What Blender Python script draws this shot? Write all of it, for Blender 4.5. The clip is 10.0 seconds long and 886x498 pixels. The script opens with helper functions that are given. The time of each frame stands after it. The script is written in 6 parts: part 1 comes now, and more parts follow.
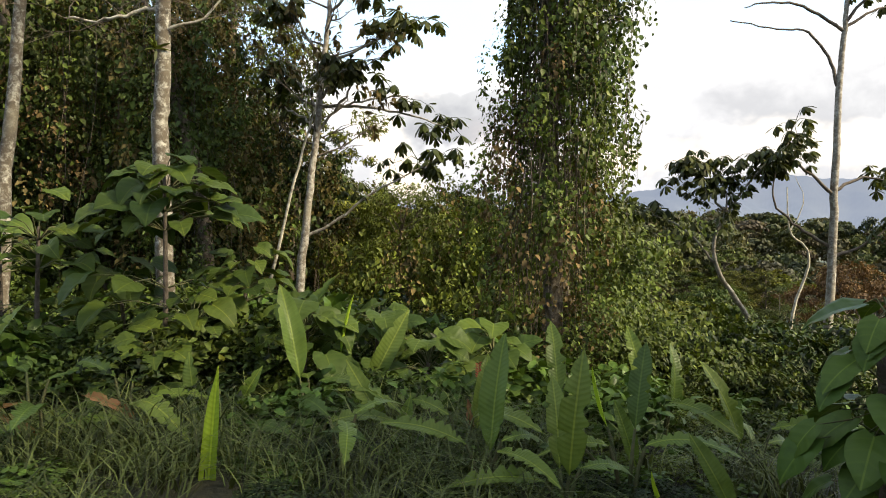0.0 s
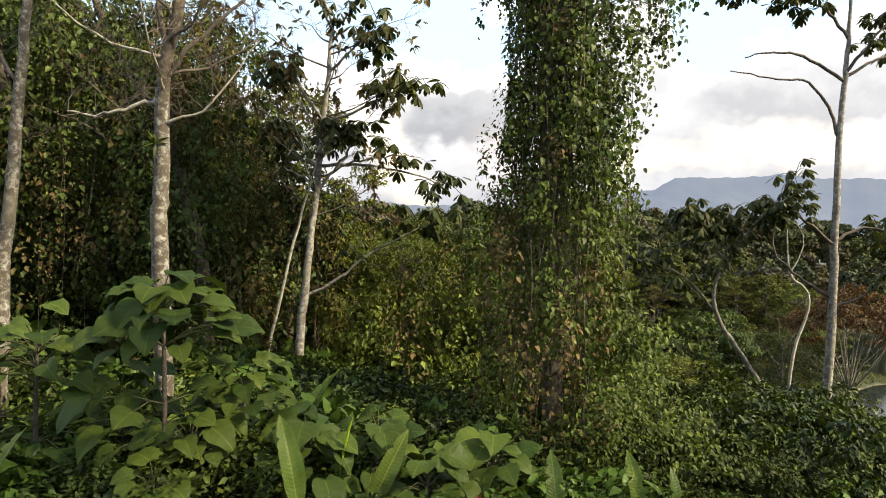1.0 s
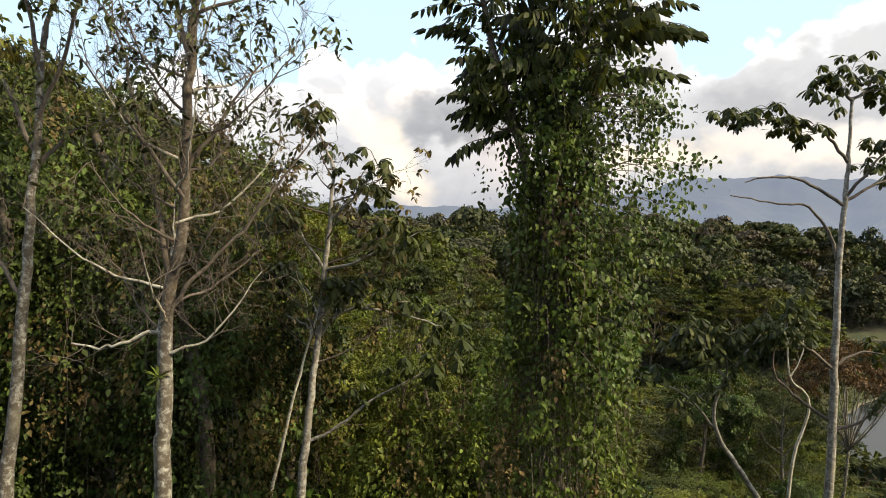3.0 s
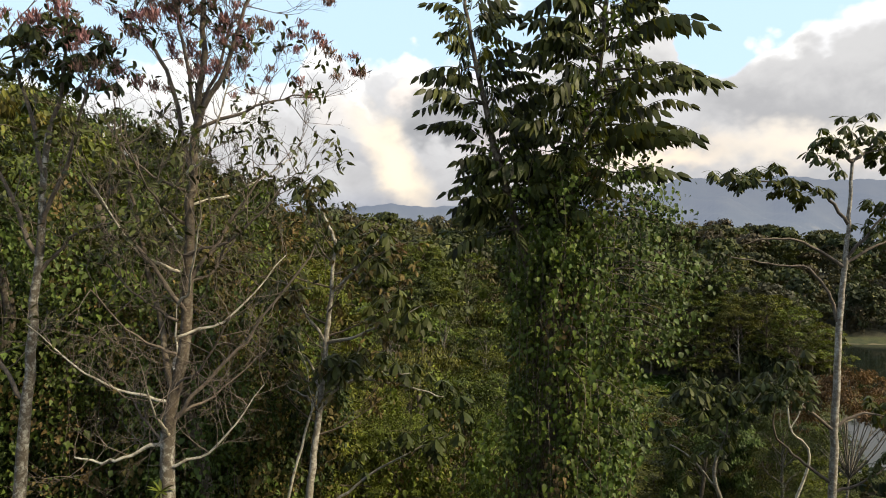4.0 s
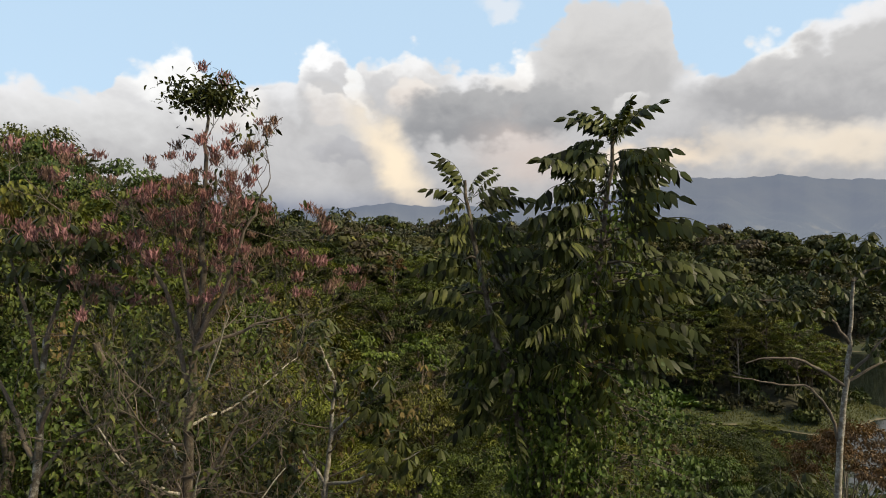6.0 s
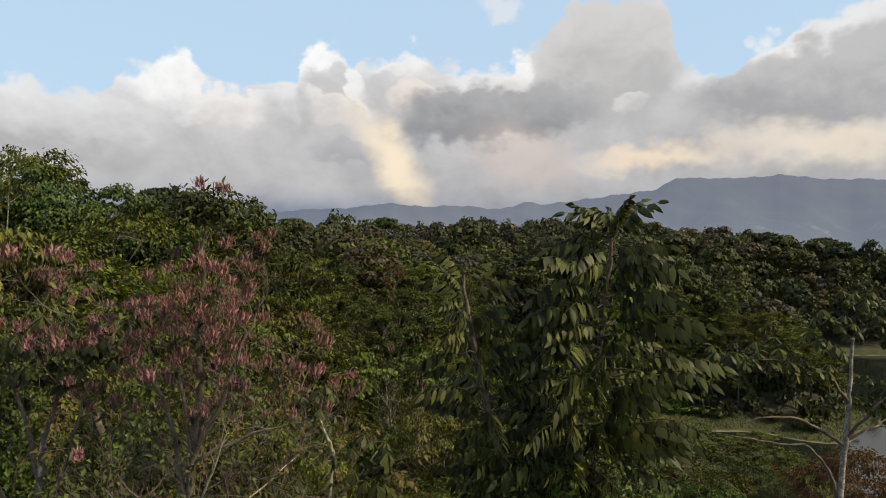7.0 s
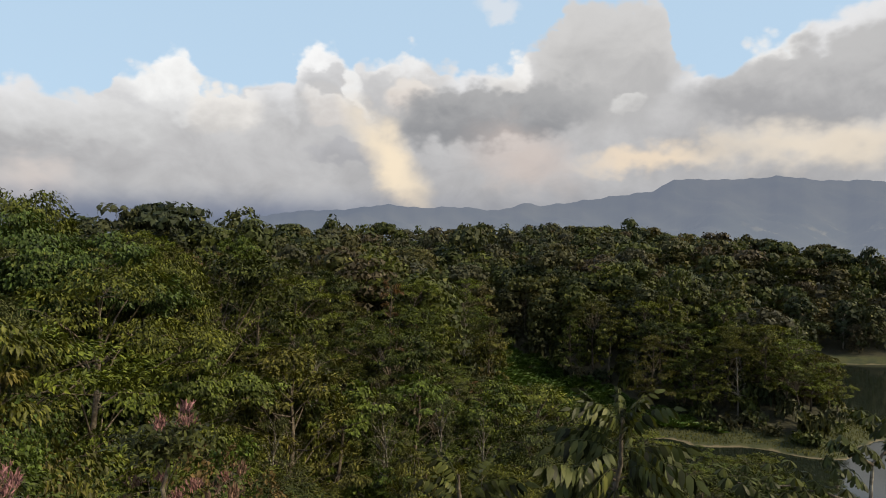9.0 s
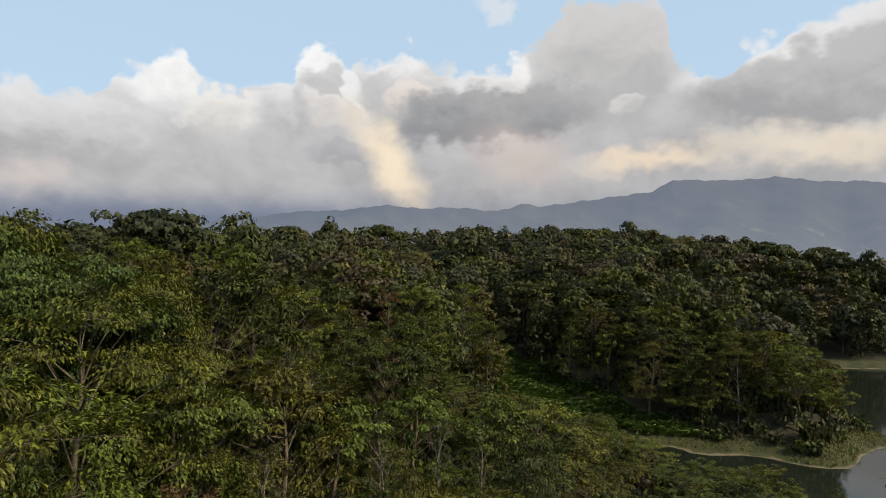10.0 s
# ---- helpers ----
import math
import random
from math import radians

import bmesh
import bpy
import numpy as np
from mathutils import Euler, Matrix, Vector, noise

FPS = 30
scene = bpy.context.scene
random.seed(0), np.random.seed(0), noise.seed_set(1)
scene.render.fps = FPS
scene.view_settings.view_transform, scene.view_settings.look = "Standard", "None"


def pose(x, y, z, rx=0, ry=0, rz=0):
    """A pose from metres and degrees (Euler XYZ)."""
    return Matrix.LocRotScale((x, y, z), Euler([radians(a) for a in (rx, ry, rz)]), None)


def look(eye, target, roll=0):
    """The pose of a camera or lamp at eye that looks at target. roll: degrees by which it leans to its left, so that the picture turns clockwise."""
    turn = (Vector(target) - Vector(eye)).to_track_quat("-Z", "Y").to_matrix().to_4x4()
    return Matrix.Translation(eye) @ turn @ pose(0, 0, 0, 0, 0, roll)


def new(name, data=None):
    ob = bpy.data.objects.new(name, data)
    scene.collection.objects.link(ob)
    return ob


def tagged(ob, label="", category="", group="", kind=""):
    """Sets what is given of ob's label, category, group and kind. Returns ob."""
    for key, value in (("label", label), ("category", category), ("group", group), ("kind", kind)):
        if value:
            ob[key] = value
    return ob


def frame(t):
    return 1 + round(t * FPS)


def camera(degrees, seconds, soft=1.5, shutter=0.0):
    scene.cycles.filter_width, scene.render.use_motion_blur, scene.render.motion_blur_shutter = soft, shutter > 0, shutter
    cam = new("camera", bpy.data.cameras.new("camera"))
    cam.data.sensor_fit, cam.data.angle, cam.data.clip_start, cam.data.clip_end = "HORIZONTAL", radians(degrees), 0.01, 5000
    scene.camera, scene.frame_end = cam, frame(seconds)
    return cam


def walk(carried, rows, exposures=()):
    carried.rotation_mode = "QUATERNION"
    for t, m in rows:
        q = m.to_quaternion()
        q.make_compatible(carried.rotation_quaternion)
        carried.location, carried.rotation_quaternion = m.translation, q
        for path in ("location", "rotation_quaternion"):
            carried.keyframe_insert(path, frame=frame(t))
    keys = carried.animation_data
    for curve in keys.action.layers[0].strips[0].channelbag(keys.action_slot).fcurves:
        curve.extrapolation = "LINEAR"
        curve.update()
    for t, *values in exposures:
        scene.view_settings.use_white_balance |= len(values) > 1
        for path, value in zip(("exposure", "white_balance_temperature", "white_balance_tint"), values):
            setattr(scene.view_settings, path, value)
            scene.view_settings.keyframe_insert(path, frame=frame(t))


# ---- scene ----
cam = camera(70.0, 10.0, soft=1.0)
PATH = [  # seconds, x, y, z, pitch, yaw
    (0.0, 0.0, 0.0, 1.9, 0.106, 0.025), (0.5, 0.002, 0.02, 2.477, 0.1, 0.02), (1.0, 0.004, 0.019, 3.436, 0.103, 0.018),
    (1.5, 0.006, 0.009, 4.408, 0.109, 0.02), (2.0, 0.003, 0.002, 5.339, 0.112, 0.03), (2.5, -0.001, -0.019, 6.276, 0.115, 0.043),
    (4.0, -0.027, -0.093, 9.104, 0.111, 0.09), (4.5, -0.029, -0.08, 10.03, 0.094, 0.09), (5.0, -0.032, -0.057, 10.964, 0.063, 0.082),
    (5.5, -0.03, -0.042, 11.876, 0.029, 0.075), (6.0, -0.035, -0.038, 12.779, 0.009, 0.072), (7.5, 0.013, 0.046, 15.464, -0.006, 0.031),
    (8.0, 0.032, 0.201, 16.315, 0.0, -0.002), (8.5, 0.055, 0.544, 17.169, 0.032, -0.056), (9.0, 0.084, 1.117, 17.996, 0.07, -0.113),
    (9.5, 0.123, 1.878, 18.782, 0.102, -0.173), (10.0, 0.191, 2.699, 19.481, 0.109, -0.247),
]
EXPOSURES = [(0.0, 1.06), (1.0, 0.97), (2.5, 0.76), (4.0, 0.50), (5.0, 0.32), (6.0, 0.14), (7.5, 0.03), (10.0, 0.0)]
walk(cam, [(t, pose(x, y, z, 90 + pitch, 0, yaw)) for t, x, y, z, pitch, yaw in PATH], EXPOSURES)

# ---------------------------------------------------------------- light
SUN_ELEV, SUN_AZ = 38.0, 112.0     # azimuth from straight ahead, clockwise: to the right and a little behind
sun = new("sun", bpy.data.lights.new("sun", "SUN"))
sun.data.energy, sun.data.angle, sun.data.color = 5.0, radians(7), (1.0, 0.86, 0.58)
sun_dir = Vector((math.sin(radians(SUN_AZ)) * math.cos(radians(SUN_ELEV)), math.cos(radians(SUN_AZ)) * math.cos(radians(SUN_ELEV)), math.sin(radians(SUN_ELEV))))
sun.matrix_world = look((0, 0, 200), Vector((0, 0, 200)) - sun_dir)

world = bpy.data.worlds.new("sky")
scene.world = world
world.use_nodes = True


class Graph:
    """Short hand for node trees."""

    def __init__(self, tree):
        self.tree = tree
        self.tree.nodes.clear()

    def node(self, kind, **values):
        n = self.tree.nodes.new(kind)
        for key, value in values.items():
            if key in n.inputs:
                self.put(n.inputs[key], value)
        return n

    def put(self, socket, value):
        if isinstance(value, bpy.types.NodeSocket):
            self.tree.links.new(value, socket)
        else:
            socket.default_value = value

    def math(self, op, a, b=0.0, c=0.0, clamp=False):
        n = self.tree.nodes.new("ShaderNodeMath")
        n.operation, n.use_clamp = op, clamp
        for s, v in zip(n.inputs, (a, b, c)):
            self.put(s, v)
        return n.outputs[0]

    def mix(self, fac, a, b, blend="MIX"):
        n = self.tree.nodes.new("ShaderNodeMix")
        n.data_type, n.blend_type = "RGBA", blend
        self.put(n.inputs[0], fac)
        for s, v in ((n.inputs[6], a), (n.inputs[7], b)):
            self.put(s, (*v, 1.0) if isinstance(v, tuple) and len(v) == 3 else v)
        return n.outputs[2]

    def ramp(self, fac, stops, mode="LINEAR"):
        n = self.tree.nodes.new("ShaderNodeValToRGB")
        n.color_ramp.interpolation = mode
        el = n.color_ramp.elements
        while len(el) < len(stops):
            el.new(0.5)
        for e, (p, c) in zip(el, stops):
            e.position = p
            e.color = (c, c, c, 1) if isinstance(c, (int, float)) else (*c, 1)
        self.put(n.inputs[0], fac)
        return n.outputs[0]

    def span(self, x, lo, hi, to0=0.0, to1=1.0, smooth=True):
        n = self.tree.nodes.new("ShaderNodeMapRange")
        n.interpolation_type = "SMOOTHSTEP" if smooth else "LINEAR"
        for s, v in zip(n.inputs, (x, lo, hi, to0, to1)):
            self.put(s, v)
        return n.outputs[0]

    def noise(self, vector, scale, detail=4.0, rough=0.5, warp=0.0, out=0):
        n = self.tree.nodes.new("ShaderNodeTexNoise")
        if vector is not None:
            self.put(n.inputs["Vector"], vector)
        n.inputs["Scale"].default_value, n.inputs["Detail"].default_value = scale, detail
        n.inputs["Roughness"].default_value, n.inputs["Distortion"].default_value = rough, warp
        return n.outputs[out]


def build_sky():
    g = Graph(world.node_tree)
    sky = g.node("ShaderNodeTexSky")
    sky.sky_type, sky.sun_disc = "NISHITA", False
    sky.sun_elevation, sky.sun_rotation = radians(SUN_ELEV), radians(SUN_AZ)
    blue = g.mix(1.0, sky.outputs[0], (0.160, 0.150, 0.135), "MULTIPLY")
    blue = g.mix(0.85, blue, (0.52, 0.70, 0.88))
    way = g.node("ShaderNodeTexCoord").outputs["Generated"]
    sep = g.node("ShaderNodeSeparateXYZ", Vector=way)
    az = g.math("ARCTAN2", sep.outputs[0], sep.outputs[1])
    el = g.math("ARCSINE", sep.outputs[2])
    # cloud edges are roughened by wandering the two angles with billowing noise
    flat = g.node("ShaderNodeCombineXYZ", X=az, Y=g.math("MULTIPLY", el, 1.35), Z=0.0).outputs[0]
    wob = g.node("ShaderNodeSeparateXYZ", Vector=g.noise(flat, 8.0, 9.0, 0.52, 0.2, out=1))
    cell = g.node("ShaderNodeTexVoronoi", Vector=flat, Scale=26.0)
    cell.feature, cell.inputs["Detail"].default_value, cell.inputs["Roughness"].default_value = "F1", 2.0, 0.5
    heap = g.math("MULTIPLY", g.math("SUBTRACT", 0.45, cell.outputs["Distance"]), 0.024)
    wa = g.math("MULTIPLY_ADD", g.math("SUBTRACT", wob.outputs[0], 0.5), 0.10, az)
    we = g.math("SUBTRACT", g.math("MULTIPLY_ADD", g.math("SUBTRACT", wob.outputs[1], 0.5), 0.085, el), heap)
    fine = g.noise(flat, 14.0, 8.0, 0.6, 0.4)
    big = g.noise(flat, 4.2, 6.0, 0.5, 0.2)

    def angle(px, py):
        """Angles of a place in the view, given on a plane 1120 wide units off."""
        u, v = (px - 784) / 1120, (441 - py) / 1120
        return math.atan(u), math.atan2(v, math.hypot(1, u))

    def puff(px, py, rx, ry, soft=0.45, lean=0.0):
        """A rounded mass: 1 inside, 0 outside, with a ragged rim. Also the height within it."""
        a, e = angle(px, py)
        da, de = g.math("SUBTRACT", wa, a), g.math("SUBTRACT", we, e)
        if lean:
            da = g.math("MULTIPLY_ADD", de, lean, da)
        qa, qe = g.math("DIVIDE", da, rx / 1120), g.math("DIVIDE", de, ry / 1120)
        r = g.math("SQRT", g.math("ADD", g.math("MULTIPLY", qa, qa), g.math("MULTIPLY", qe, qe)))
        return g.span(r, 1.0 + soft * 0.5, 1.0 - soft * 0.5), qe

    # the cloud bank: grey-white everywhere below a billowing top edge
    tone = g.ramp(g.math("ADD", g.math("MULTIPLY", big, 0.6), g.math("MULTIPLY", fine, 0.4)),
                  [(0.34, (0.49, 0.488, 0.492)), (0.47, (0.61, 0.605, 0.605)), (0.60, (0.73, 0.725, 0.72))])
    tone = g.mix(g.span(el, 0.30, 0.08), tone, g.mix(1.0, tone, (0.72, 0.72, 0.735), "MULTIPLY"))
    stops = [(0, 105), (95, 132), (178, 152), (200, 108), (255, 104), (300, 84), (335, 86), (365, 126), (395, 124), (440, 122), (475, 112), (512, 126), (535, 70), (562, 56), (595, 70), (625, 104),
             (645, 86), (700, 72), (732, 60), (790, 98), (830, 108), (885, 98), (915, 70), (965, 52), (1030, -20), (1150, -40), (1212, 102), (1290, 112), (1345, 58), (1410, 44), (1500, 0), (1568, -30)]
    lo, hi, elo, ehi = -0.70, 0.70, 0.2, 0.5
    rim = g.ramp(g.span(wa, lo, hi, smooth=False), [((angle(x, 300)[0] - lo) / (hi - lo), (angle(x, y)[1] - elo) / (ehi - elo)) for x, y in stops], "EASE")
    rim_el = g.math("MULTIPLY_ADD", rim, ehi - elo, elo)
    below = g.math("SUBTRACT", rim_el, we)
    cover = g.span(below, -0.006, 0.012)
    col = g.mix(g.span(below, 0.075, 0.0), tone, (0.80, 0.80, 0.81))
    for px, py, rx, ry, dark, light, fac, lean in (
        (150, 185, 120, 45, (0.60, 0.60, 0.60), (0.74, 0.74, 0.74), 0.7, 0.0),
        (232, 130, 48, 34, (0.62, 0.62, 0.63), (0.84, 0.84, 0.84), 0.8, 0.0),
        (308, 128, 62, 46, (0.72, 0.72, 0.72), (0.96, 0.96, 0.95), 0.95, 0.0),
        (400, 172, 58, 48, (0.62, 0.60, 0.58), (0.86, 0.83, 0.79), 0.85, 0.0),
        (450, 122, 30, 14, (0.66, 0.66, 0.67), (0.82, 0.82, 0.82), 0.8, 0.0),
        (562, 100, 50, 46, (0.66, 0.66, 0.67), (0.95, 0.95, 0.95), 0.95, 0.0),
        (585, 165, 45, 32, (0.66, 0.62, 0.59), (0.84, 0.81, 0.78), 0.7, 0.0),
        (590, 122, 56, 24, (0.46, 0.46, 0.47), (0.56, 0.56, 0.57), 0.65, 0.4),
        (640, 140, 14, 36, (0.78, 0.77, 0.76), (0.94, 0.94, 0.93), 0.8, 0.5),
        (725, 105, 82, 48, (0.60, 0.585, 0.575), (0.86, 0.86, 0.86), 0.9, 0.0),
        (680, 140, 34, 30, (0.50, 0.50, 0.51), (0.58, 0.58, 0.59), 0.7, 0.0),
        (735, 165, 45, 36, (0.72, 0.64, 0.58), (0.84, 0.78, 0.72), 0.75, 0.3),
        (1080, 80, 130, 110, (0.47, 0.465, 0.465), (0.60, 0.59, 0.58), 0.8, 0.0),
        (875, 182, 165, 54, (0.29, 0.295, 0.31), (0.42, 0.42, 0.425), 1.0, -1.2),
        (908, 108, 38, 40, (0.72, 0.70, 0.68), (0.93, 0.92, 0.90), 0.9, 0.0),
        (1362, 72, 50, 30, (0.70, 0.69, 0.68), (0.92, 0.91, 0.89), 0.9, 0.0),
        (1450, 122, 175, 58, (0.37, 0.37, 0.38), (0.52, 0.515, 0.515), 0.95, -0.9),
        (1105, 165, 28, 18, (0.62, 0.61, 0.60), (0.84, 0.83, 0.81), 0.45, 0.0),
        (605, 262, 58, 22, (0.40, 0.40, 0.42), (0.46, 0.46, 0.48), 0.8, 0.0),
    ):
        m, h = puff(px, py, rx, ry, 0.5, lean)
        col = g.mix(g.math("MULTIPLY", m, fac), col, g.mix(g.span(g.math("MULTIPLY_ADD", g.math("SUBTRACT", fine, 0.5), 2.2, h), -0.9, 0.75), dark, light))
    # low evening light caught between the banks
    for px, py, rx, ry, glow, fac, lean in (
        (693, 275, 36, 82, (1.0, 0.84, 0.62), 0.85, 0.5),
        (925, 262, 70, 50, (0.68, 0.57, 0.51), 0.6, 0.5),
        (1150, 268, 85, 20, (0.90, 0.74, 0.56), 0.8, -1.0),
        (1460, 232, 140, 32, (0.90, 0.78, 0.62), 0.7, -1.0),
        (70, 300, 45, 26, (0.80, 0.70, 0.64), 0.5, 0.0),
    ):
        m, h = puff(px, py, rx, ry, 1.7, lean)
        col = g.mix(g.math("MULTIPLY", m, fac), col, glow)
    # a darker, bluer foot to the bank
    foot = g.span(g.mix(0.3, el, we), 0.108, 0.050)
    west = g.span(az, 0.15, -0.35)
    col = g.mix(g.math("MULTIPLY", foot, g.math("MULTIPLY_ADD", west, 0.62, 0.28)), col, (0.155, 0.19, 0.28))
    # a small torn scrap in the open blue
    m, h = puff(880, 5, 34, 20, 1.0, 0.0)
    cover = g.math("MAXIMUM", cover, g.math("MULTIPLY", m, 0.6))
    # overhead and behind, broken bright cloud
    high = g.math("MULTIPLY", g.span(el, 0.42, 0.75), g.span(big, 0.30, 0.62, 0.45, 1.0))
    final = g.mix(high, g.mix(cover, blue, col), (0.35, 0.365, 0.40))
    back = g.node("ShaderNodeBackground", Color=final, Strength=1.0)
    out = g.node("ShaderNodeOutputWorld")
    g.tree.links.new(back.outputs[0], out.inputs[0])


build_sky()


# ---------------------------------------------------------------- materials
def material(name, build):
    m = bpy.data.materials.new(name)
    m.use_nodes = True
    g = Graph(m.node_tree)
    out = g.node("ShaderNodeOutputMaterial")
    g.tree.links.new(build(g), out.inputs[0])
    return m


def leaf_material(name, tones, spread=0.35, through_light=0.35, rough=0.5, patch="", gloss=0.25, veins=0.0, speck=0.0):
    """Leaves: one tone a plant out of the given ones, each leaf a little off, dirt and yellowing in patches; speck
    paints in light and dark clumps for shading.
    """

    def build(g):
        info = g.node("ShaderNodeObjectInfo").outputs["Random"]
        isle = g.node("ShaderNodeNewGeometry").outputs["Random Per Island"]
        place = g.node("ShaderNodeNewGeometry").outputs["Position"]
        if patch:
            own = g.node("ShaderNodeAttribute")
            own.attribute_name = patch
            info = own.outputs["Fac"]
        n = len(tones)
        hue = [(1.14 * a, 1.05 * b, 1.10 * d) for a, b, d in tones]
        c = g.ramp(info, [((i + 0.5) / n, t) for i, t in enumerate(hue)])
        c = g.mix(0.9, c, g.ramp(isle, [(0.0, 1 - spread), (0.5, 1.0), (0.95, 1 + spread), (1.0, 1 + 1.6 * spread)]), "MULTIPLY")
        old = g.math("MULTIPLY", g.span(isle, 0.95, 1.0), 0.35)
        c = g.mix(old, c, (0.17, 0.15, 0.03))
        c = g.mix(g.span(g.noise(place, 0.35, 5.0), 0.45, 0.75, 0.0, 0.35), c, g.mix(1.0, c, (1.25, 1.02, 0.55), "MULTIPLY"))
        # noise patches in the colour stand in for dark gaps between leaf bunches
        if speck:
            c = g.mix(1.0, c, g.ramp(g.noise(place, speck, 3.0, 0.7), [(0.3, 0.55), (0.5, 1.0), (0.7, 1.55)]), "MULTIPLY")
        p = g.node("ShaderNodeBsdfPrincipled", Roughness=rough)
        if veins:
            own = g.node("ShaderNodeSeparateXYZ", Vector=g.node("ShaderNodeTexCoord").outputs["Object"])
            off = g.math("ABSOLUTE", own.outputs[0])
            rib = g.span(off, 0.011, 0.004)
            lines = g.math("SINE", g.math("MULTIPLY", g.math("SUBTRACT", own.outputs[1], g.math("MULTIPLY", off, 0.55)), veins))
            ridge = g.span(lines, 0.72, 1.0)
            c = g.mix(g.math("MAXIMUM", g.math("MULTIPLY", rib, 0.75), g.math("MULTIPLY", ridge, 0.10)), c, g.mix(1.0, c, (2.1, 1.8, 1.7), "MULTIPLY"))
            c = g.mix(g.span(g.noise(place, 9.0, 6.0, 0.65), 0.48, 0.72, 0.0, 0.5), c, g.mix(1.0, c, (0.55, 0.62, 0.6), "MULTIPLY"))
            bump = g.node("ShaderNodeBump", Height=g.math("ADD", lines, rib), Strength=0.14, Distance=0.01)
            g.put(p.inputs["Normal"], bump.outputs[0])
        g.put(p.inputs["Base Color"], c)
        p.inputs["Specular IOR Level"].default_value = 0.75 * gloss
        t = g.node("ShaderNodeBsdfTranslucent", Color=g.mix(1.0, c, (1.3, 1.25, 0.5), "MULTIPLY"))
        s = g.node("ShaderNodeMixShader")
        s.inputs[0].default_value = 0.55 * through_light
        g.tree.links.new(p.outputs[0], s.inputs[1])
        g.tree.links.new(t.outputs[0], s.inputs[2])
        return s.outputs[0]

    return material(name, build)


def bark_material(name, pale, dark, moss, amount=0.5):
    def build(g):
        at = g.node("ShaderNodeTexCoord").outputs["Object"]
        blot = g.noise(at, 8.5, 8.0, 0.72, 0.4)
        grain = g.noise(at, 26.0, 5.0, 0.6)
        c = g.mix(g.span(blot, 0.54 - 0.3 * amount, 0.76 - 0.3 * amount), pale, dark)
        c = g.mix(g.span(g.noise(at, 1.7, 4.0), 0.52, 0.68, 0.0, 0.7), c, moss)
        c = g.mix(0.5, c, g.ramp(grain, [(0.3, 0.55), (0.7, 1.25)]), "MULTIPLY")
        ring = g.node("ShaderNodeTexWave", Vector=at, Scale=1.6, Distortion=3.0)
        ring.bands_direction = "Z"
        bump = g.node("ShaderNodeBump", Height=g.math("ADD", grain, g.math("MULTIPLY", ring.outputs["Fac"], 0.25)), Strength=0.5, Distance=0.02)
        p = g.node("ShaderNodeBsdfPrincipled", Roughness=0.9)
        g.put(p.inputs["Base Color"], c)
        g.put(p.inputs["Normal"], bump.outputs[0])
        return p.outputs[0]

    return material(name, build)


LEAF_NEAR = leaf_material("big soft leaves", [(0.044, 0.074, 0.014), (0.064, 0.100, 0.017), (0.030, 0.056, 0.012)], 0.7, 0.32, 0.5, gloss=0.2, veins=75.0)
LEAF_HELI = leaf_material("paddle leaves", [(0.075, 0.125, 0.020), (0.110, 0.160, 0.028), (0.045, 0.082, 0.016)], 0.6, 0.32, 0.42, gloss=0.28, veins=150.0)
LEAF_GLOSSY = leaf_material("glossy climber leaves", [(0.044, 0.086, 0.014), (0.058, 0.104, 0.016)], 0.5, 0.25, 0.40, gloss=0.25, veins=60.0)
LEAF_BRIGHT = leaf_material("young paddle leaf", [(0.26, 0.40, 0.03), (0.24, 0.36, 0.03)], 0.15, 0.4, 0.4, veins=150.0)
LEAF_SHRUB = leaf_material("undergrowth leaves", [(0.016, 0.030, 0.008), (0.030, 0.050, 0.010), (0.044, 0.066, 0.012)], 0.7, 0.3, 0.5, speck=1.3)
LEAF_VINE = leaf_material("vine leaves", [(0.052, 0.082, 0.014), (0.068, 0.098, 0.016), (0.042, 0.070, 0.016)], 0.6, 0.35, 0.5, speck=1.1)
LEAF_DARK = leaf_material("dark leathery leaves", [(0.032, 0.042, 0.013), (0.042, 0.052, 0.016)], 0.9, 0.32, 0.5, gloss=0.25)
LEAF_CECROPIA = leaf_material("lobed leaves", [(0.036, 0.050, 0.014), (0.050, 0.062, 0.016)], 0.6, 0.42, 0.5)
LEAF_MID = leaf_material("canopy leaves", [(0.045, 0.063, 0.011), (0.076, 0.087, 0.013), (0.028, 0.042, 0.011), (0.069, 0.072, 0.015), (0.053, 0.074, 0.012)], 0.7, 0.3, 0.55, speck=0.7)
LEAF_FAR = leaf_material("far canopy leaves", [(0.018, 0.027, 0.010), (0.053, 0.067, 0.012), (0.019, 0.030, 0.015), (0.055, 0.050, 0.016), (0.033, 0.046, 0.012), (0.038, 0.041, 0.025), (0.030, 0.043, 0.010), (0.041, 0.036, 0.021)], 0.45, 0.25, 0.6, patch="tone", speck=1.6)
LEAF_RUST = leaf_material("rusty leaves", [(0.092, 0.058, 0.026), (0.075, 0.055, 0.028)], 0.45, 0.3, 0.6)
LEAF_LIGHT = leaf_material("yellow-green leaves", [(0.072, 0.098, 0.015), (0.085, 0.105, 0.017)], 0.6, 0.35, 0.55, speck=0.8)
LEAF_OLIVE = leaf_material("small olive leaflets", [(0.046, 0.062, 0.020), (0.060, 0.072, 0.024), (0.040, 0.056, 0.016)], 0.6, 0.32, 0.6, speck=0.8)
LEAF_WARM = leaf_material("yellowing drooping leaves", [(0.066, 0.076, 0.014), (0.078, 0.070, 0.018), (0.060, 0.076, 0.013)], 0.75, 0.35, 0.5, speck=1.2)
LEAF_DEAD = leaf_material("withered leaves", [(0.16, 0.095, 0.045), (0.20, 0.12, 0.06)], 0.4, 0.2, 0.8)
